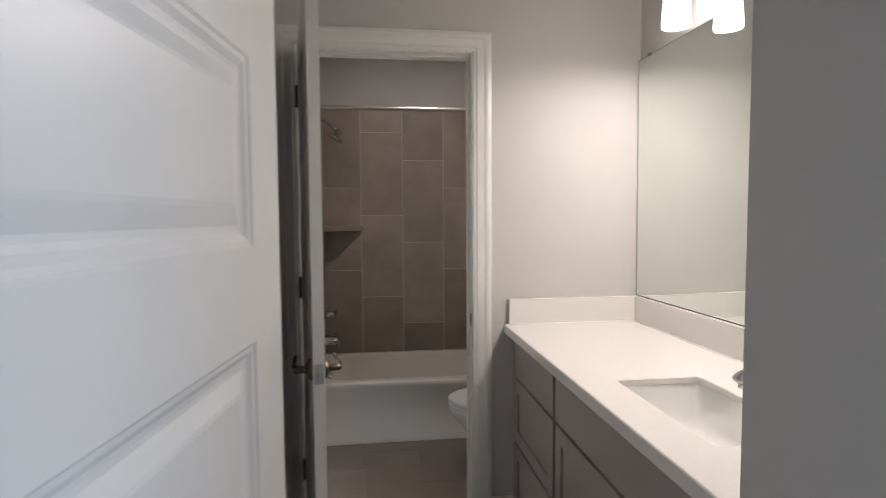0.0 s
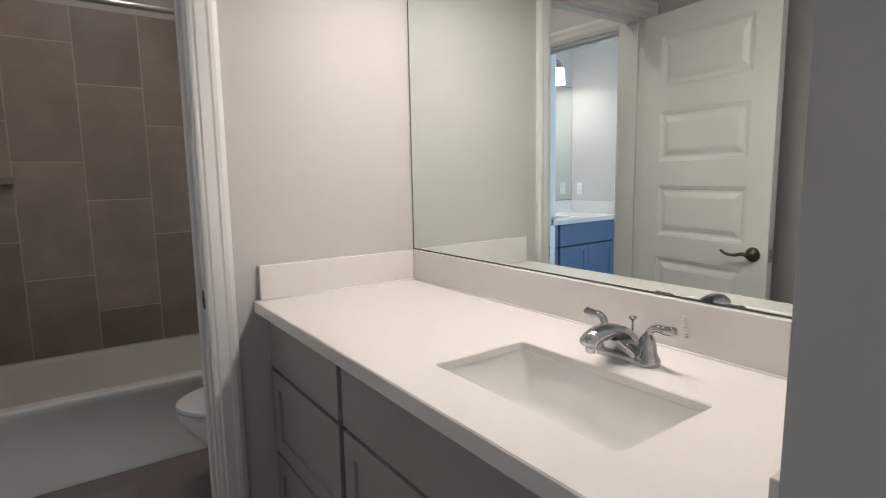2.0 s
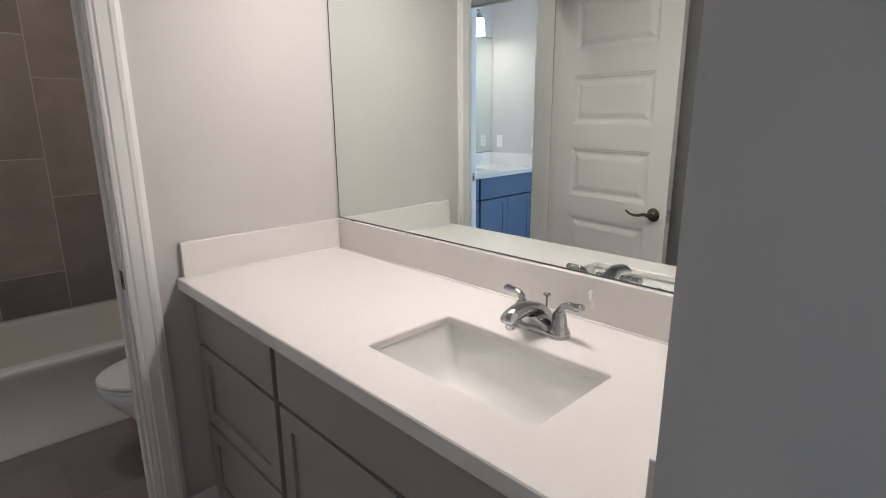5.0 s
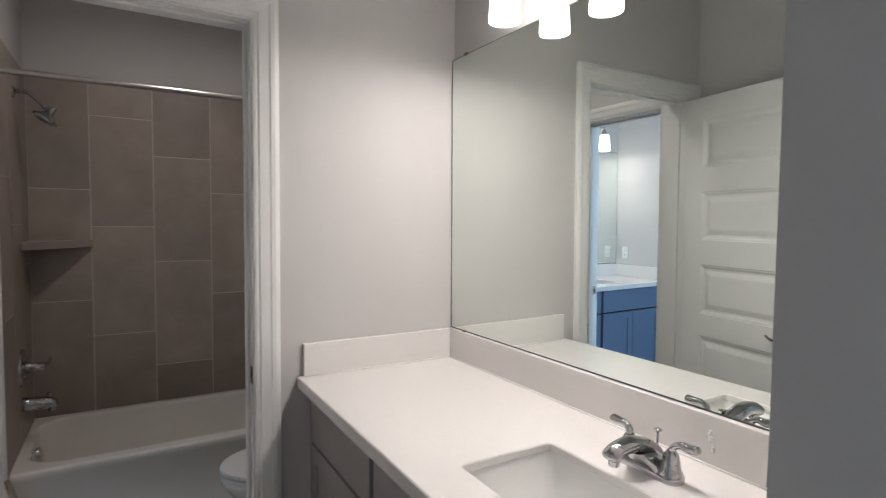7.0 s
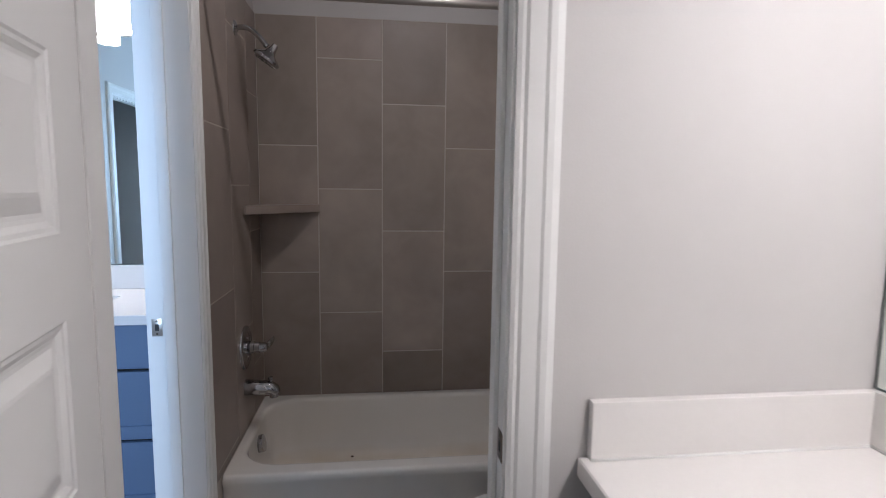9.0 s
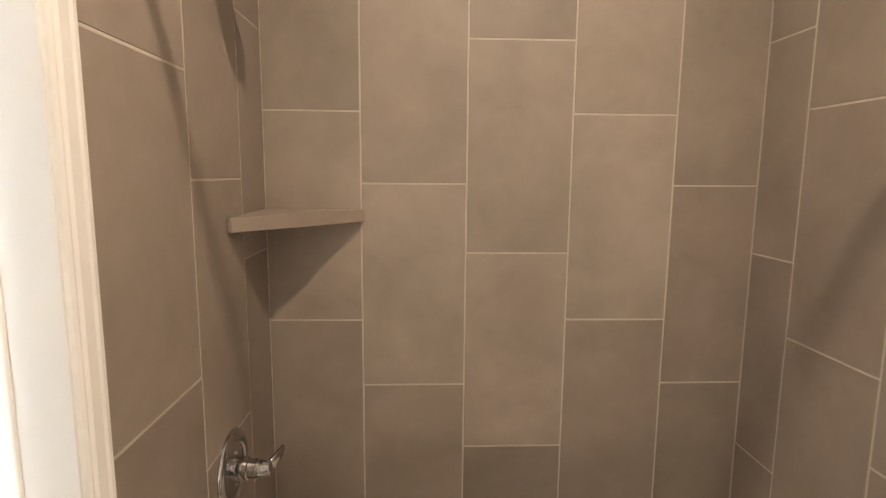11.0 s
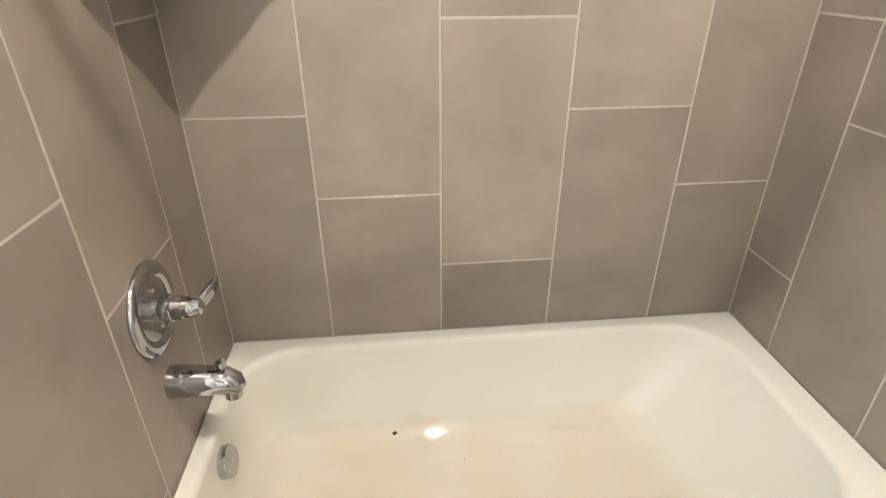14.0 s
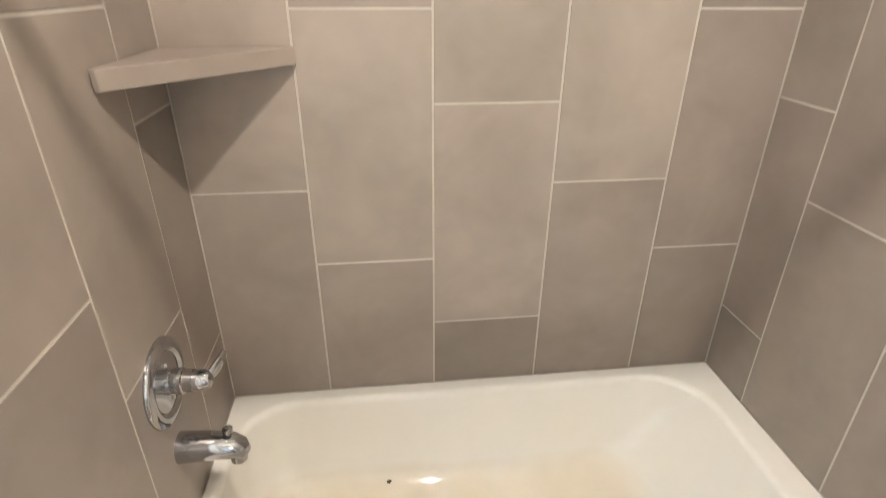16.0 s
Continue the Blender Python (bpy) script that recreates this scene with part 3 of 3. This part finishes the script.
def wall_mirror(label, m, w, z0, z1, clips=True):
    """Local: glass faces -x, runs from y = 0 to -w."""
    ob = thing("wall_mirror", label, "mirror", m)
    part("glass", boxes((-0.006, -0.0055, -w + 0.002, -0.006, z0 + 0.005, z1 - 0.003)), MIRROR, ob)
    # stands past the glass: its dark edge plus painted shade of the gap
    part("backing", boxes((-0.0052, 0, -w, 0, z0, z1)), EDGE, ob, "dark edge of the glass with the gap's shade")
    if clips:
        for y in (-0.10, -w + 0.16):
            for z in (z0, z1):
                part("clip", rbox(-0.010, 0.0, y - 0.011, y + 0.011, z - 0.005, z + 0.006, 0.0015), BRONZE, ob, "small metal mirror clip")
    return ob


def vanity_light(label, m, count, step, glass, bulb):
    """Bar with hanging glass shades; local: wall at x = 0, out towards -x, lamps along -y from 0; z = 0 at the shades' lower rim."""
    ob = thing("vanity_light", label, "wall lamp", m)
    mid = -(count - 1) * step / 2
    span = (count - 1) * step
    part("backplate", rbox(-0.018, 0.0, mid - 0.06, mid + 0.06, 0.165, 0.265, 0.006), NICKEL, ob, "brushed nickel backplate", 40)
    part("bar", sweep([(-0.045, mid - span / 2 - 0.03, 0.222), (-0.045, mid + span / 2 + 0.03, 0.222)], 0.009, 14), NICKEL, ob, "brushed nickel bar", 40)
    part("stem", sweep([(-0.010, mid, 0.222), (-0.045, mid, 0.222)], 0.012, 14), NICKEL, ob)
    for i in range(count):
        y = -i * step
        arm = part("arm", sweep(smooth_path([(-0.045, y, 0.222), (-0.080, y, 0.226), (-0.110, y, 0.215), (-0.115, y, 0.185)], 5), 0.007, 12), NICKEL, ob, "brushed nickel arm", True)
        part("socket", lathe(((0.012, 0.195), (0.022, 0.188), (0.026, 0.160), (0.034, 0.150), (0.034, 0.146)), "z", 24, (-0.115, y, 0)), NICKEL, arm, "", 40)
        sh = part("shade", lathe(((0.026, 0.150), (0.035, 0.148), (0.041, 0.130), (0.046, 0.070), (0.050, 0.006), (0.0488, 0.0), (0.040, 0.003), (0.035, 0.004)), "z", 36, (-0.115, y, 0)), glass, ob, "lit frosted white glass shade", 60)
        part("bulb", lathe(((0.034, 0.003), (0.031, 0.0005), (0.01, -0.001)), "z", 24, (-0.115, y, 0)), bulb, sh, "lit bulb glass", 60)
    return ob


VX = 0.973
SX = 0.9915       # front end of the side splashes
VAN = -NEAR
vanity_cabinet("grey painted vanity cabinet with drawers and shaker doors", VAN, ML - VX, 0.540, pose(VX, 0, 0))
countertop("white quartz countertop with a rectangular sink opening", 0.0, ML - VX - 0.001, NEAR + 0.002, -0.002, 1.100 - VX, 1.360 - VX, -1.319, -0.8555, pose(VX, 0, 0.885))


def splash(x0, x1, y0, y1, label, bead):
    ob = tagged(part("backsplash", rbox(x0, x1, y0, y1, 0.9255, 1.040, 0.002), QUARTZ), label, "backsplash", "vanity backsplash")
    part("caulk_bead", sweep(bead, 0.0034, 8), PLASTIC, ob, "thin white caulk bead", True)
    return ob


back_splash = splash(ML - 0.020, ML - 0.001, NEAR + 0.003, -0.003, "white quartz backsplash strip below the mirror", [(ML - 0.020, NEAR + 0.022, 0.9262), (ML - 0.020, -0.022, 0.9262)])
# a few small white spots, one below another
def spot_trail(parent):
    bm = bmesh.new()
    for k in range(7):
        y, z = -1.136 + 0.006 * noise.random() - 0.0010 * k, 1.004 - 0.007 * k
        lathe(((0.0024, 0.0), (0.0046, -0.0008), (0.0024, -0.0020)), "x", 8, (ML - 0.0202, y, z), bm)
    part("white_spots", bm, PLASTIC, parent, "small white spots on the splash", True)


splash(SX, ML - 0.0205, -0.021, -0.001, "white quartz side splash against the wall", [(SX, -0.021, 0.9262), (ML - 0.022, -0.021, 0.9262)])
splash(SX, ML - 0.0205, NEAR + 0.001, NEAR + 0.021, "white quartz side splash at the counter end", [(SX, NEAR + 0.021, 0.9262), (ML - 0.022, NEAR + 0.021, 0.9262)])
spot_trail(back_splash)
sink("white ceramic rectangular undermount sink in the countertop", 1.100, 1.360, -1.319, -0.8555, pose(0, 0, 0.905))
sink_faucet("chrome two-handle sink faucet on the countertop", pose(1.450, -1.077, 0.925))
wall_mirror("large frameless wall mirror above the vanity", pose(ML + 0.0035, -0.004, 0, 0, -0.32, 0.13), VAN - 0.008, 1.041, 2.100)
vanity_light("brushed nickel vanity light with four lit glass shades", pose(ML, -0.478, 2.083), 4, 0.2190, SHADE, BULB)

# second vanity, turned to face south
V2X, V2L = L0, L0 - R2
M2 = pose(L0, YB2 - 0.585, 0, 0, 0, 90) @ Matrix.Scale(-1, 4, (0, 1, 0))
blue = vanity_cabinet("blue painted vanity cabinet with drawers and doors", V2L, 0.585, 0.538, M2, 2, BLUECAB)
countertop("white quartz countertop of the second vanity", 0.0, 0.584, -V2L + 0.002, -0.002, 0.125, 0.396, -0.885, -0.435, M2 @ pose(0, 0, 0.885))
for bx, mm, lb in (((0.565, 0.584, -V2L + 0.003, -0.003, 0.9255, 1.04), M2, "white quartz backsplash of the second vanity"), ((-0.002, 0.5645, -V2L + 0.001, -V2L + 0.021, 0.9255, 1.04), M2, "white quartz side splash of the second vanity")):
    tagged(part("backsplash", rbox(*bx, 0.002), QUARTZ, None, "", None, mm), lb, "backsplash", "vanity backsplash")
sink("white undermount sink of the second vanity", 0.125, 0.396, -0.885, -0.435, M2 @ pose(0, 0, 0.905))
sink_faucet("chrome faucet of the second vanity", M2 @ pose(0.474, -0.660, 0.925))
wall_mirror("frameless mirror above the second vanity", M2 @ pose(0.585, -0.004, 0), V2L - 0.008, 1.042, 2.117)
vanity_light("brushed nickel vanity light of the second vanity", M2 @ pose(0.585, -0.339, 2.105), 4, 0.2213, SHADE2, BULB2)


def outlet(label, m):
    ob = thing("wall_outlet", label, "outlet", m)
    pl = part("plate", rbox(-0.035, 0.035, -0.006, 0, -0.057, 0.057, 0.003), PLASTIC, ob)
    for z in (-0.02, 0.02):
        rc = part("receptacle", rbox(-0.016, 0.016, -0.0075, -0.005, z - 0.014, z + 0.014, 0.002), PLASTIC, pl)
        for x in (-0.006, 0.006):
            part("slot", boxes((x - 0.001, x + 0.001, -0.0080, -0.007, z - 0.004, z + 0.005)), RUBBER, pl)


outlet("white wall outlet above the second vanity counter", pose(R2, 1.704, 1.151, 0, 0, 90))
outlet("white wall outlet above the second vanity counter", pose(R2, 1.279, 1.150, 0, 0, 90))

# ---- bathtub ----
RIM = 0.388
TF = 0.965


def bathtub():
    ob = thing("bathtub", "white alcove bathtub with rounded basin and flat apron", "bathtub")
    x0, x1, y0, y1 = TL + 0.002, TR - 0.002, TF, TB - 0.002
    n = 8
    bm = bmesh.new()
    lp = [rr(x0, x1, y0 + 0.004, y1, 0.0, 0.004, n), rr(x0, x1, y0 + 0.004, y1, 0.022, 0.004, n), rr(x0, x1, y0 + 0.012, y1, 0.030, 0.004, n), rr(x0, x1, y0 + 0.008, y1, 0.336, 0.004, n),
          rr(x0, x1, y0, y1, 0.354, 0.004, n), rr(x0, x1, y0, y1, RIM - 0.014, 0.006, n)]
    lp += [rr(x0 + 0.001, x1 - 0.001, y0 + 0.014 * (1 - math.cos(a)), y1 - 0.001, RIM - 0.014 * (1 - math.sin(a)), 0.008, n) for a in (radians(q) for q in (18, 36, 54, 72, 90))]
    lp.append(rr(x0 + 0.002, x1 - 0.002, y0 + 0.018, y1 - 0.003, RIM, 0.010, n))
    a = (0.054, 1.422, 1.030, 1.690)
    lp.append(rr(a[0] - 0.004, a[1] + 0.004, a[2] - 0.004, a[3] + 0.004, RIM, 0.172, n))
    for q in range(0, 91, 15):
        g, d = 0.022 * math.sin(radians(q)), 0.022 * (1 - math.cos(radians(q)))
        lp.append(rr(a[0] + g * 0.8, a[1] - g, a[2] + g, a[3] - g * 0.8, RIM - d, 0.168 - g * 0.5, n))
    lp += [rr(0.078, 1.346, 1.062, 1.662, 0.276, 0.135, n), rr(0.088, 1.268, 1.078, 1.647, 0.176, 0.115, n), rr(0.104, 1.215, 1.095, 1.632, 0.131, 0.105, n), rr(0.133, 1.165, 1.118, 1.611, 0.102, 0.09, n),
           rr(0.187, 1.10, 1.158, 1.577, 0.092, 0.10, n), rr(0.30, 0.9, 1.272, 1.472, 0.090, 0.06, n)]
    loft(bm, lp, False, True)
    part("tub_shell", bm, TUBM, ob, "", 50)
    dr = part("drain", lathe(((0.036, 0.089), (0.036, 0.094), (0.031, 0.0965), (0.026, 0.094), (0.025, 0.088)), "z", 32, (0.216, 1.380, 0)), DARKCHROME, ob, "dark chrome tub drain", 40)
    part("drain_stopper", lathe(((0.020, 0.090), (0.021, 0.0975), (0.014, 0.1005), (0.0065, 0.1015), (0.0065, 0.107), (0.003, 0.108)), "z", 24, (0.216, 1.380, 0)), DARKCHROME, dr, "", 50)
    ov = part("overflow_cover", lathe(((0.036, -0.02), (0.038, 0.028), (0.0365, 0.0315), (0.012, 0.0325)), "x", 32), CHROME, ob, "chrome round overflow cover", 40, pose(0.066, 1.376, 0.306, 0, -12))
    part("overflow_screw", lathe(((0.004, 0.031), (0.004, 0.0335), (0.002, 0.034)), "x", 10), NICKEL, ov)
    return ob


bathtub()


def debris(m, s):
    bm = bmesh.new()
    bmesh.ops.create_icosphere(bm, subdivisions=2, radius=s)
    for v in bm.verts:
        v.co *= 0.7 + 0.6 * noise.random()
        v.co.z *= 0.45
    ob = part("debris_speck", bm, DIRT, None, "", None, m)
    tagged(ob, "tiny brown speck of debris in the tub", "debris", "debris in the tub")


debris(pose(0.466, 1.6125, 0.106), 0.0072)
debris(pose(0.66, 1.512, 0.0925), 0.0014)
debris(pose(0.317, 1.523, 0.0925), 0.0012)


# ---- shower fittings ----
def valve():
    ob = thing("shower_valve", "chrome shower valve with round escutcheon and lever", "shower valve", pose(TL, 1.362, 0.748))
    part("escutcheon", lathe(((0.094, 0.0), (0.094, 0.005), (0.090, 0.010), (0.074, 0.014), (0.068, 0.012), (0.062, 0.008), (0.030, 0.012)), "x", 48), CHROME, ob, "", 40)
    part("collar", lathe(((0.027, 0.010), (0.027, 0.040), (0.0235, 0.042), (0.0235, 0.060)), "x", 32), CHROME, ob, "", 40)
    hub = part("handle_hub", lathe(((0.021, 0.058), (0.021, 0.082), (0.016, 0.092), (0.006, 0.096)), "x", 28), CHROME, ob, "", 40)
    pts = smooth_path([(0.082, 0, 0.0), (0.094, 0.018, 0.006), (0.104, 0.039, 0.015), (0.109, 0.057, 0.025)], 6)
    part("handle_lever", sweep(pts, [0.0125 + 0.0065 * math.sin(math.pi * i / (len(pts) - 1)) - 0.004 * i / (len(pts) - 1) for i in range(len(pts))], 14, 0.5, (1, 0, 0)), CHROME, hub, "", True)
    for z in (-0.040, 0.040):
        part("screw", lathe(((0.004, 0.011), (0.004, 0.0145), (0.002, 0.015)), "x", 10, (0, 0, z)), NICKEL, ob)


def tub_spout():
    ob = thing("tub_spout", "chrome tub spout with a diverter knob", "tub spout", pose(TL, 1.354, 0.575))
    pts = [(0.0, 0, 0), (0.02, 0, 0), (0.055, 0, -0.001), (0.085, 0, -0.003), (0.105, 0, -0.006), (0.120, 0, -0.014), (0.127, 0, -0.028)]
    part("spout", sweep(pts, [0.0345, 0.0335, 0.0320, 0.0305, 0.0290, 0.0255, 0.0190], 24), CHROME, ob, "", 50)
    part("outlet", lathe(((0.018, -0.046), (0.018, -0.020)), "z", 20, (0.116, 0, 0)), CHROME, ob, "", 40)
    part("diverter", lathe(((0.006, 0.010), (0.006, 0.031), (0.011, 0.034), (0.011, 0.043), (0.006, 0.046)), "z", 16, (0.104, 0, 0)), CHROME, ob, "", 40)


def shower_head():
    ob = thing("wall_shower", "chrome shower head on a bent wall arm", "shower", pose(TL, 1.352, 2.054))
    part("flange", lathe(((0.030, 0), (0.028, 0.005), (0.014, 0.011), (0.0125, 0.012)), "x", 28), CHROME, ob, "", 40)
    pts = smooth_path([(0, 0, 0), (0.045, 0, 0.002), (0.085, 0, -0.022), (0.125, 0, -0.068)], 7)
    part("arm", sweep(pts, 0.0105, 14), CHROME, ob, "", True)
    hd = part("head", lathe(((0.012, 0.03), (0.015, 0.012), (0.018, 0.0), (0.024, -0.012), (0.048, -0.026), (0.056, -0.032), (0.057, -0.042), (0.050, -0.046)), "z", 36), CHROME, ob, "", 40, pose(0.140, 0, -0.085, 0, 35))
    part("spray_face", lathe(((0.049, -0.0455), (0.046, -0.048), (0.01, -0.049)), "z", 36), NICKEL, hd, "", 40)
    for k in range(18):
        r = 0.020 if k < 6 else 0.037
        a = 2 * math.pi * k / (6 if k < 6 else 12)
        part("nozzle", lathe(((0.003, -0.047), (0.003, -0.051), (0.0015, -0.052)), "z", 8, (r * math.cos(a), r * math.sin(a), 0)), RUBBER, hd)


def shower_rod():
    ob = thing("shower_rod", "brushed metal shower curtain rod above the tub", "curtain rod", pose(0, 0.955, 2.060))
    part("rod", sweep([(L1 + 0.012, 0, 0), (TR + 0.008, 0, 0)], 0.0128, 18), NICKEL, ob, "", 40)
    part("flange", lathe(((0.031, L1), (0.031, L1 + 0.006), (0.024, L1 + 0.012), (0.016, L1 + 0.020)), "x", 28), NICKEL, ob, "", 40)
    part("flange", lathe(((0.031, TR + 0.010), (0.031, TR + 0.003), (0.024, TR - 0.004), (0.016, TR - 0.011)), "x", 28), NICKEL, ob, "", 40)


valve()
tub_spout()
shower_head()
shower_rod()


def corner_shelf():
    bm = bmesh.new()
    pts = [(TL + 0.001, TB - 0.001), (TL + 0.001, TB - 0.318), (TL + 0.012, TB - 0.320), (TL + 0.284, TB - 0.012), (TL + 0.284, TB - 0.001)]
    loft(bm, [[(x, y, z) for x, y in pts] for z in (1.310, 1.347)], True, True)
    bmesh.ops.bevel(bm, geom=bm.edges[:], offset=0.0025, segments=2, affect="EDGES", profile=0.5)
    tagged(part("corner_shelf", bm, TILE), "taupe triangular corner shelf in the shower tile", "shelf")


corner_shelf()


# ---- toilet ----
def toilet():
    ob = thing("toilet", "white ceramic toilet with closed lid beside the tub", "toilet", pose(TR + 0.008, 0.577, 0, 0, 0, 180) @ Matrix.Diagonal((0.99, 1.0, 0.93, 1.0)))

    def oval(cx, a, b, z, n=28):
        return [(cx + a * math.cos(2 * math.pi * k / n) * (1.0 if math.cos(2 * math.pi * k / n) > 0 else 0.85), b * math.sin(2 * math.pi * k / n), z) for k in range(n)]
    bm = bmesh.new()
    loft(bm, [oval(0.34, 0.25, 0.115, 0), oval(0.34, 0.245, 0.11, 0.02), oval(0.34, 0.22, 0.10, 0.12), oval(0.37, 0.235, 0.115, 0.22), oval(0.42, 0.25, 0.155, 0.31), oval(0.44, 0.262, 0.178, 0.36), oval(0.44, 0.262, 0.180, 0.382), oval(0.44, 0.255, 0.174, 0.388)], True, True)
    part("bowl", bm, CERAMIC, ob, "", 60)
    bm = bmesh.new()
    loft(bm, [oval(0.44, 0.262, 0.182, 0.390), oval(0.44, 0.266, 0.186, 0.394), oval(0.44, 0.266, 0.186, 0.402), oval(0.44, 0.262, 0.182, 0.405)], True, True)
    part("seat", bm, PLASTIC, ob, "", 40)
    bm = bmesh.new()
    loft(bm, [oval(0.44, 0.240, 0.162, 0.404), oval(0.44, 0.240, 0.162, 0.4125), oval(0.44, 0.266, 0.187, 0.4130), oval(0.44, 0.268, 0.189, 0.419), oval(0.44, 0.264, 0.185, 0.430), oval(0.44, 0.24, 0.165, 0.436), oval(0.44, 0.12, 0.08, 0.439)], True, True)
    part("lid", bm, PLASTIC, ob, "", 50)
    part("tank", rbox(0.012, 0.20, -0.20, 0.20, 0.385, 0.72, 0.02, 3), CERAMIC, ob, "", 40)
    part("tank_lid", rbox(0.006, 0.21, -0.21, 0.21, 0.72, 0.755, 0.01, 3), CERAMIC, ob, "", 40)
    part("flush_lever", sweep([(0.205, 0.14, 0.66), (0.215, 0.14, 0.66), (0.217, 0.08, 0.655)], 0.006, 10), CHROME, ob, "", 40)


toilet()


# ---- tub room ceiling lamp ----
def ceiling_lamp(x, y):
    ob = thing("ceiling_light", "round flush ceiling light with a lit lens", "ceiling lamp", pose(x, y, H))
    part("ring", lathe(((0.085, 0.0), (0.085, -0.004), (0.078, -0.010), (0.060, -0.012), (0.046, -0.012), (0.044, -0.006), (0.044, -0.001)), "z", 36), PLASTIC, ob, "", 40)
    part("lens", lathe(((0.040, -0.0015), (0.040, -0.0030), (0.030, -0.0042), (0.005, -0.0046)), "z", 32), DISC, ob, "lit frosted lens", 40)


ceiling_lamp(0.76, 0.63)

# ---- wall and floor tiles ----
PITCH, JOINT, TT = 0.308, 0.0048, 0.010
tile_meshes = {}


def tile_mesh(w, h, t, paint):
    """A tile lying in local xz, facing -y, its corner at the origin."""
    key = (round(w, 4), round(h, 4), t, paint.name)
    if key not in tile_meshes:
        bm = bmesh.new()
        e = 0.0012
        loft(bm, [[(a, y, c) for a, c in ((i, i), (w - i, i), (w - i, h - i), (i, h - i))] for y, i in ((0, 0), (-t + e, 0), (-t, e))], False, True)
        tile_meshes[key] = finish("tile", bm, paint)
    return tile_meshes[key]


def tile(parent, m, w, h, t, paint):
    ob = new("tile", tile_mesh(w, h, t, paint))
    ob.parent = parent
    ob.matrix_basis = m


def tile_columns(parent, edges, joints, tone_rows, z0, z1, place):
    """Columns of tall tiles; joints gives one joint height for each column, lots the tone of each tile from the bottom up."""
    g = JOINT / 2
    for (a, b), jz, tones in zip(zip(edges, edges[1:]), joints, tone_rows):
        zs = [z0] + [jz + k * 0.6135 for k in range(-3, 5) if z0 + 0.02 < jz + k * 0.6135 < z1 - 0.02] + [z1]
        for (c, d), tone in zip(zip(zs, zs[1:]), tones + "1111"):
            tile(parent, place(a + g, c + g), b - a - JOINT, d - c - JOINT, TT, TILE_TONES[int(tone)])


TOP = 2.223
setting("shower_grout_north", boxes((TL, TR, TB + 0.0010, TB + 0.011, RIM - 0.02, TOP)), GROUT, "pale grout between the back wall tiles", "grout")
setting("shower_grout_west", boxes((L1 + 0.001, TL - 0.0010, 0.893, TB + 0.001, 0.0, TOP)), GROUT, "pale grout between the side wall tiles", "grout")
setting("shower_grout_east", boxes((TR + 0.0010, TR + 0.009, 0.965, TB + 0.001, 0.0, TOP)), GROUT, "pale grout between the side wall tiles", "grout")
# back and east tones mix tile differences with painted-in light falloff
tile_columns(tub_wall_north, [TL, PITCH, 2 * PITCH, 3 * PITCH, 4 * PITCH, TR], [1.013, 0.8085, 0.604, 1.013, 0.8085], ("1211", "1322", "0320", "1321", "0111"), RIM - 0.002, TOP, lambda u, z: pose(u, TB + TT, z))
# west tones run dark to paint in the shade of that wall
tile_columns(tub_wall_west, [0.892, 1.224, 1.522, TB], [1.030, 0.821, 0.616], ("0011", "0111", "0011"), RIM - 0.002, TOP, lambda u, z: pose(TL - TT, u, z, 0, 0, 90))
tile_columns(tub_wall_east, [-TB, -1.538, -1.230, -0.965], [0.606, 1.011, 0.806], ("0011", "1111", "1111"), RIM - 0.002, TOP, lambda u, z: pose(TR + TT, -u, z, 0, 0, -90))
FT = 0.007


def floor_tiles(x0, x1, y0, y1, ox, oy):
    """Long tiles laid along y, each row shifted by a third."""
    k = math.floor((x0 - ox) / PITCH)
    while ox + k * PITCH < x1:
        a, b = max(x0, ox + k * PITCH), min(x1, ox + (k + 1) * PITCH)
        n = math.floor((y0 - oy) / 0.6135) - 1
        s = oy + (k % 3) * 0.2045
        while s + n * 0.6135 < y1:
            c, d = max(y0, s + n * 0.6135), min(y1, s + (n + 1) * 0.6135)
            if d - c > 0.01 and b - a > 0.01:
                tile(floor, pose(a + 0.0014, c + 0.0014, -FT, -90), b - a - 0.0028, d - c - 0.0028, FT, FTILE)
            n += 1
        k += 1


floor_tiles(0.021, TR + 0.008, 0.12, 0.975, 0.647, 0.43)
floor_tiles(0.0, ML, -2.16, 0.0, 0.647, 0.43)
floor_tiles(DX0, DX1, 0.0, 0.12, 0.647, 0.43)
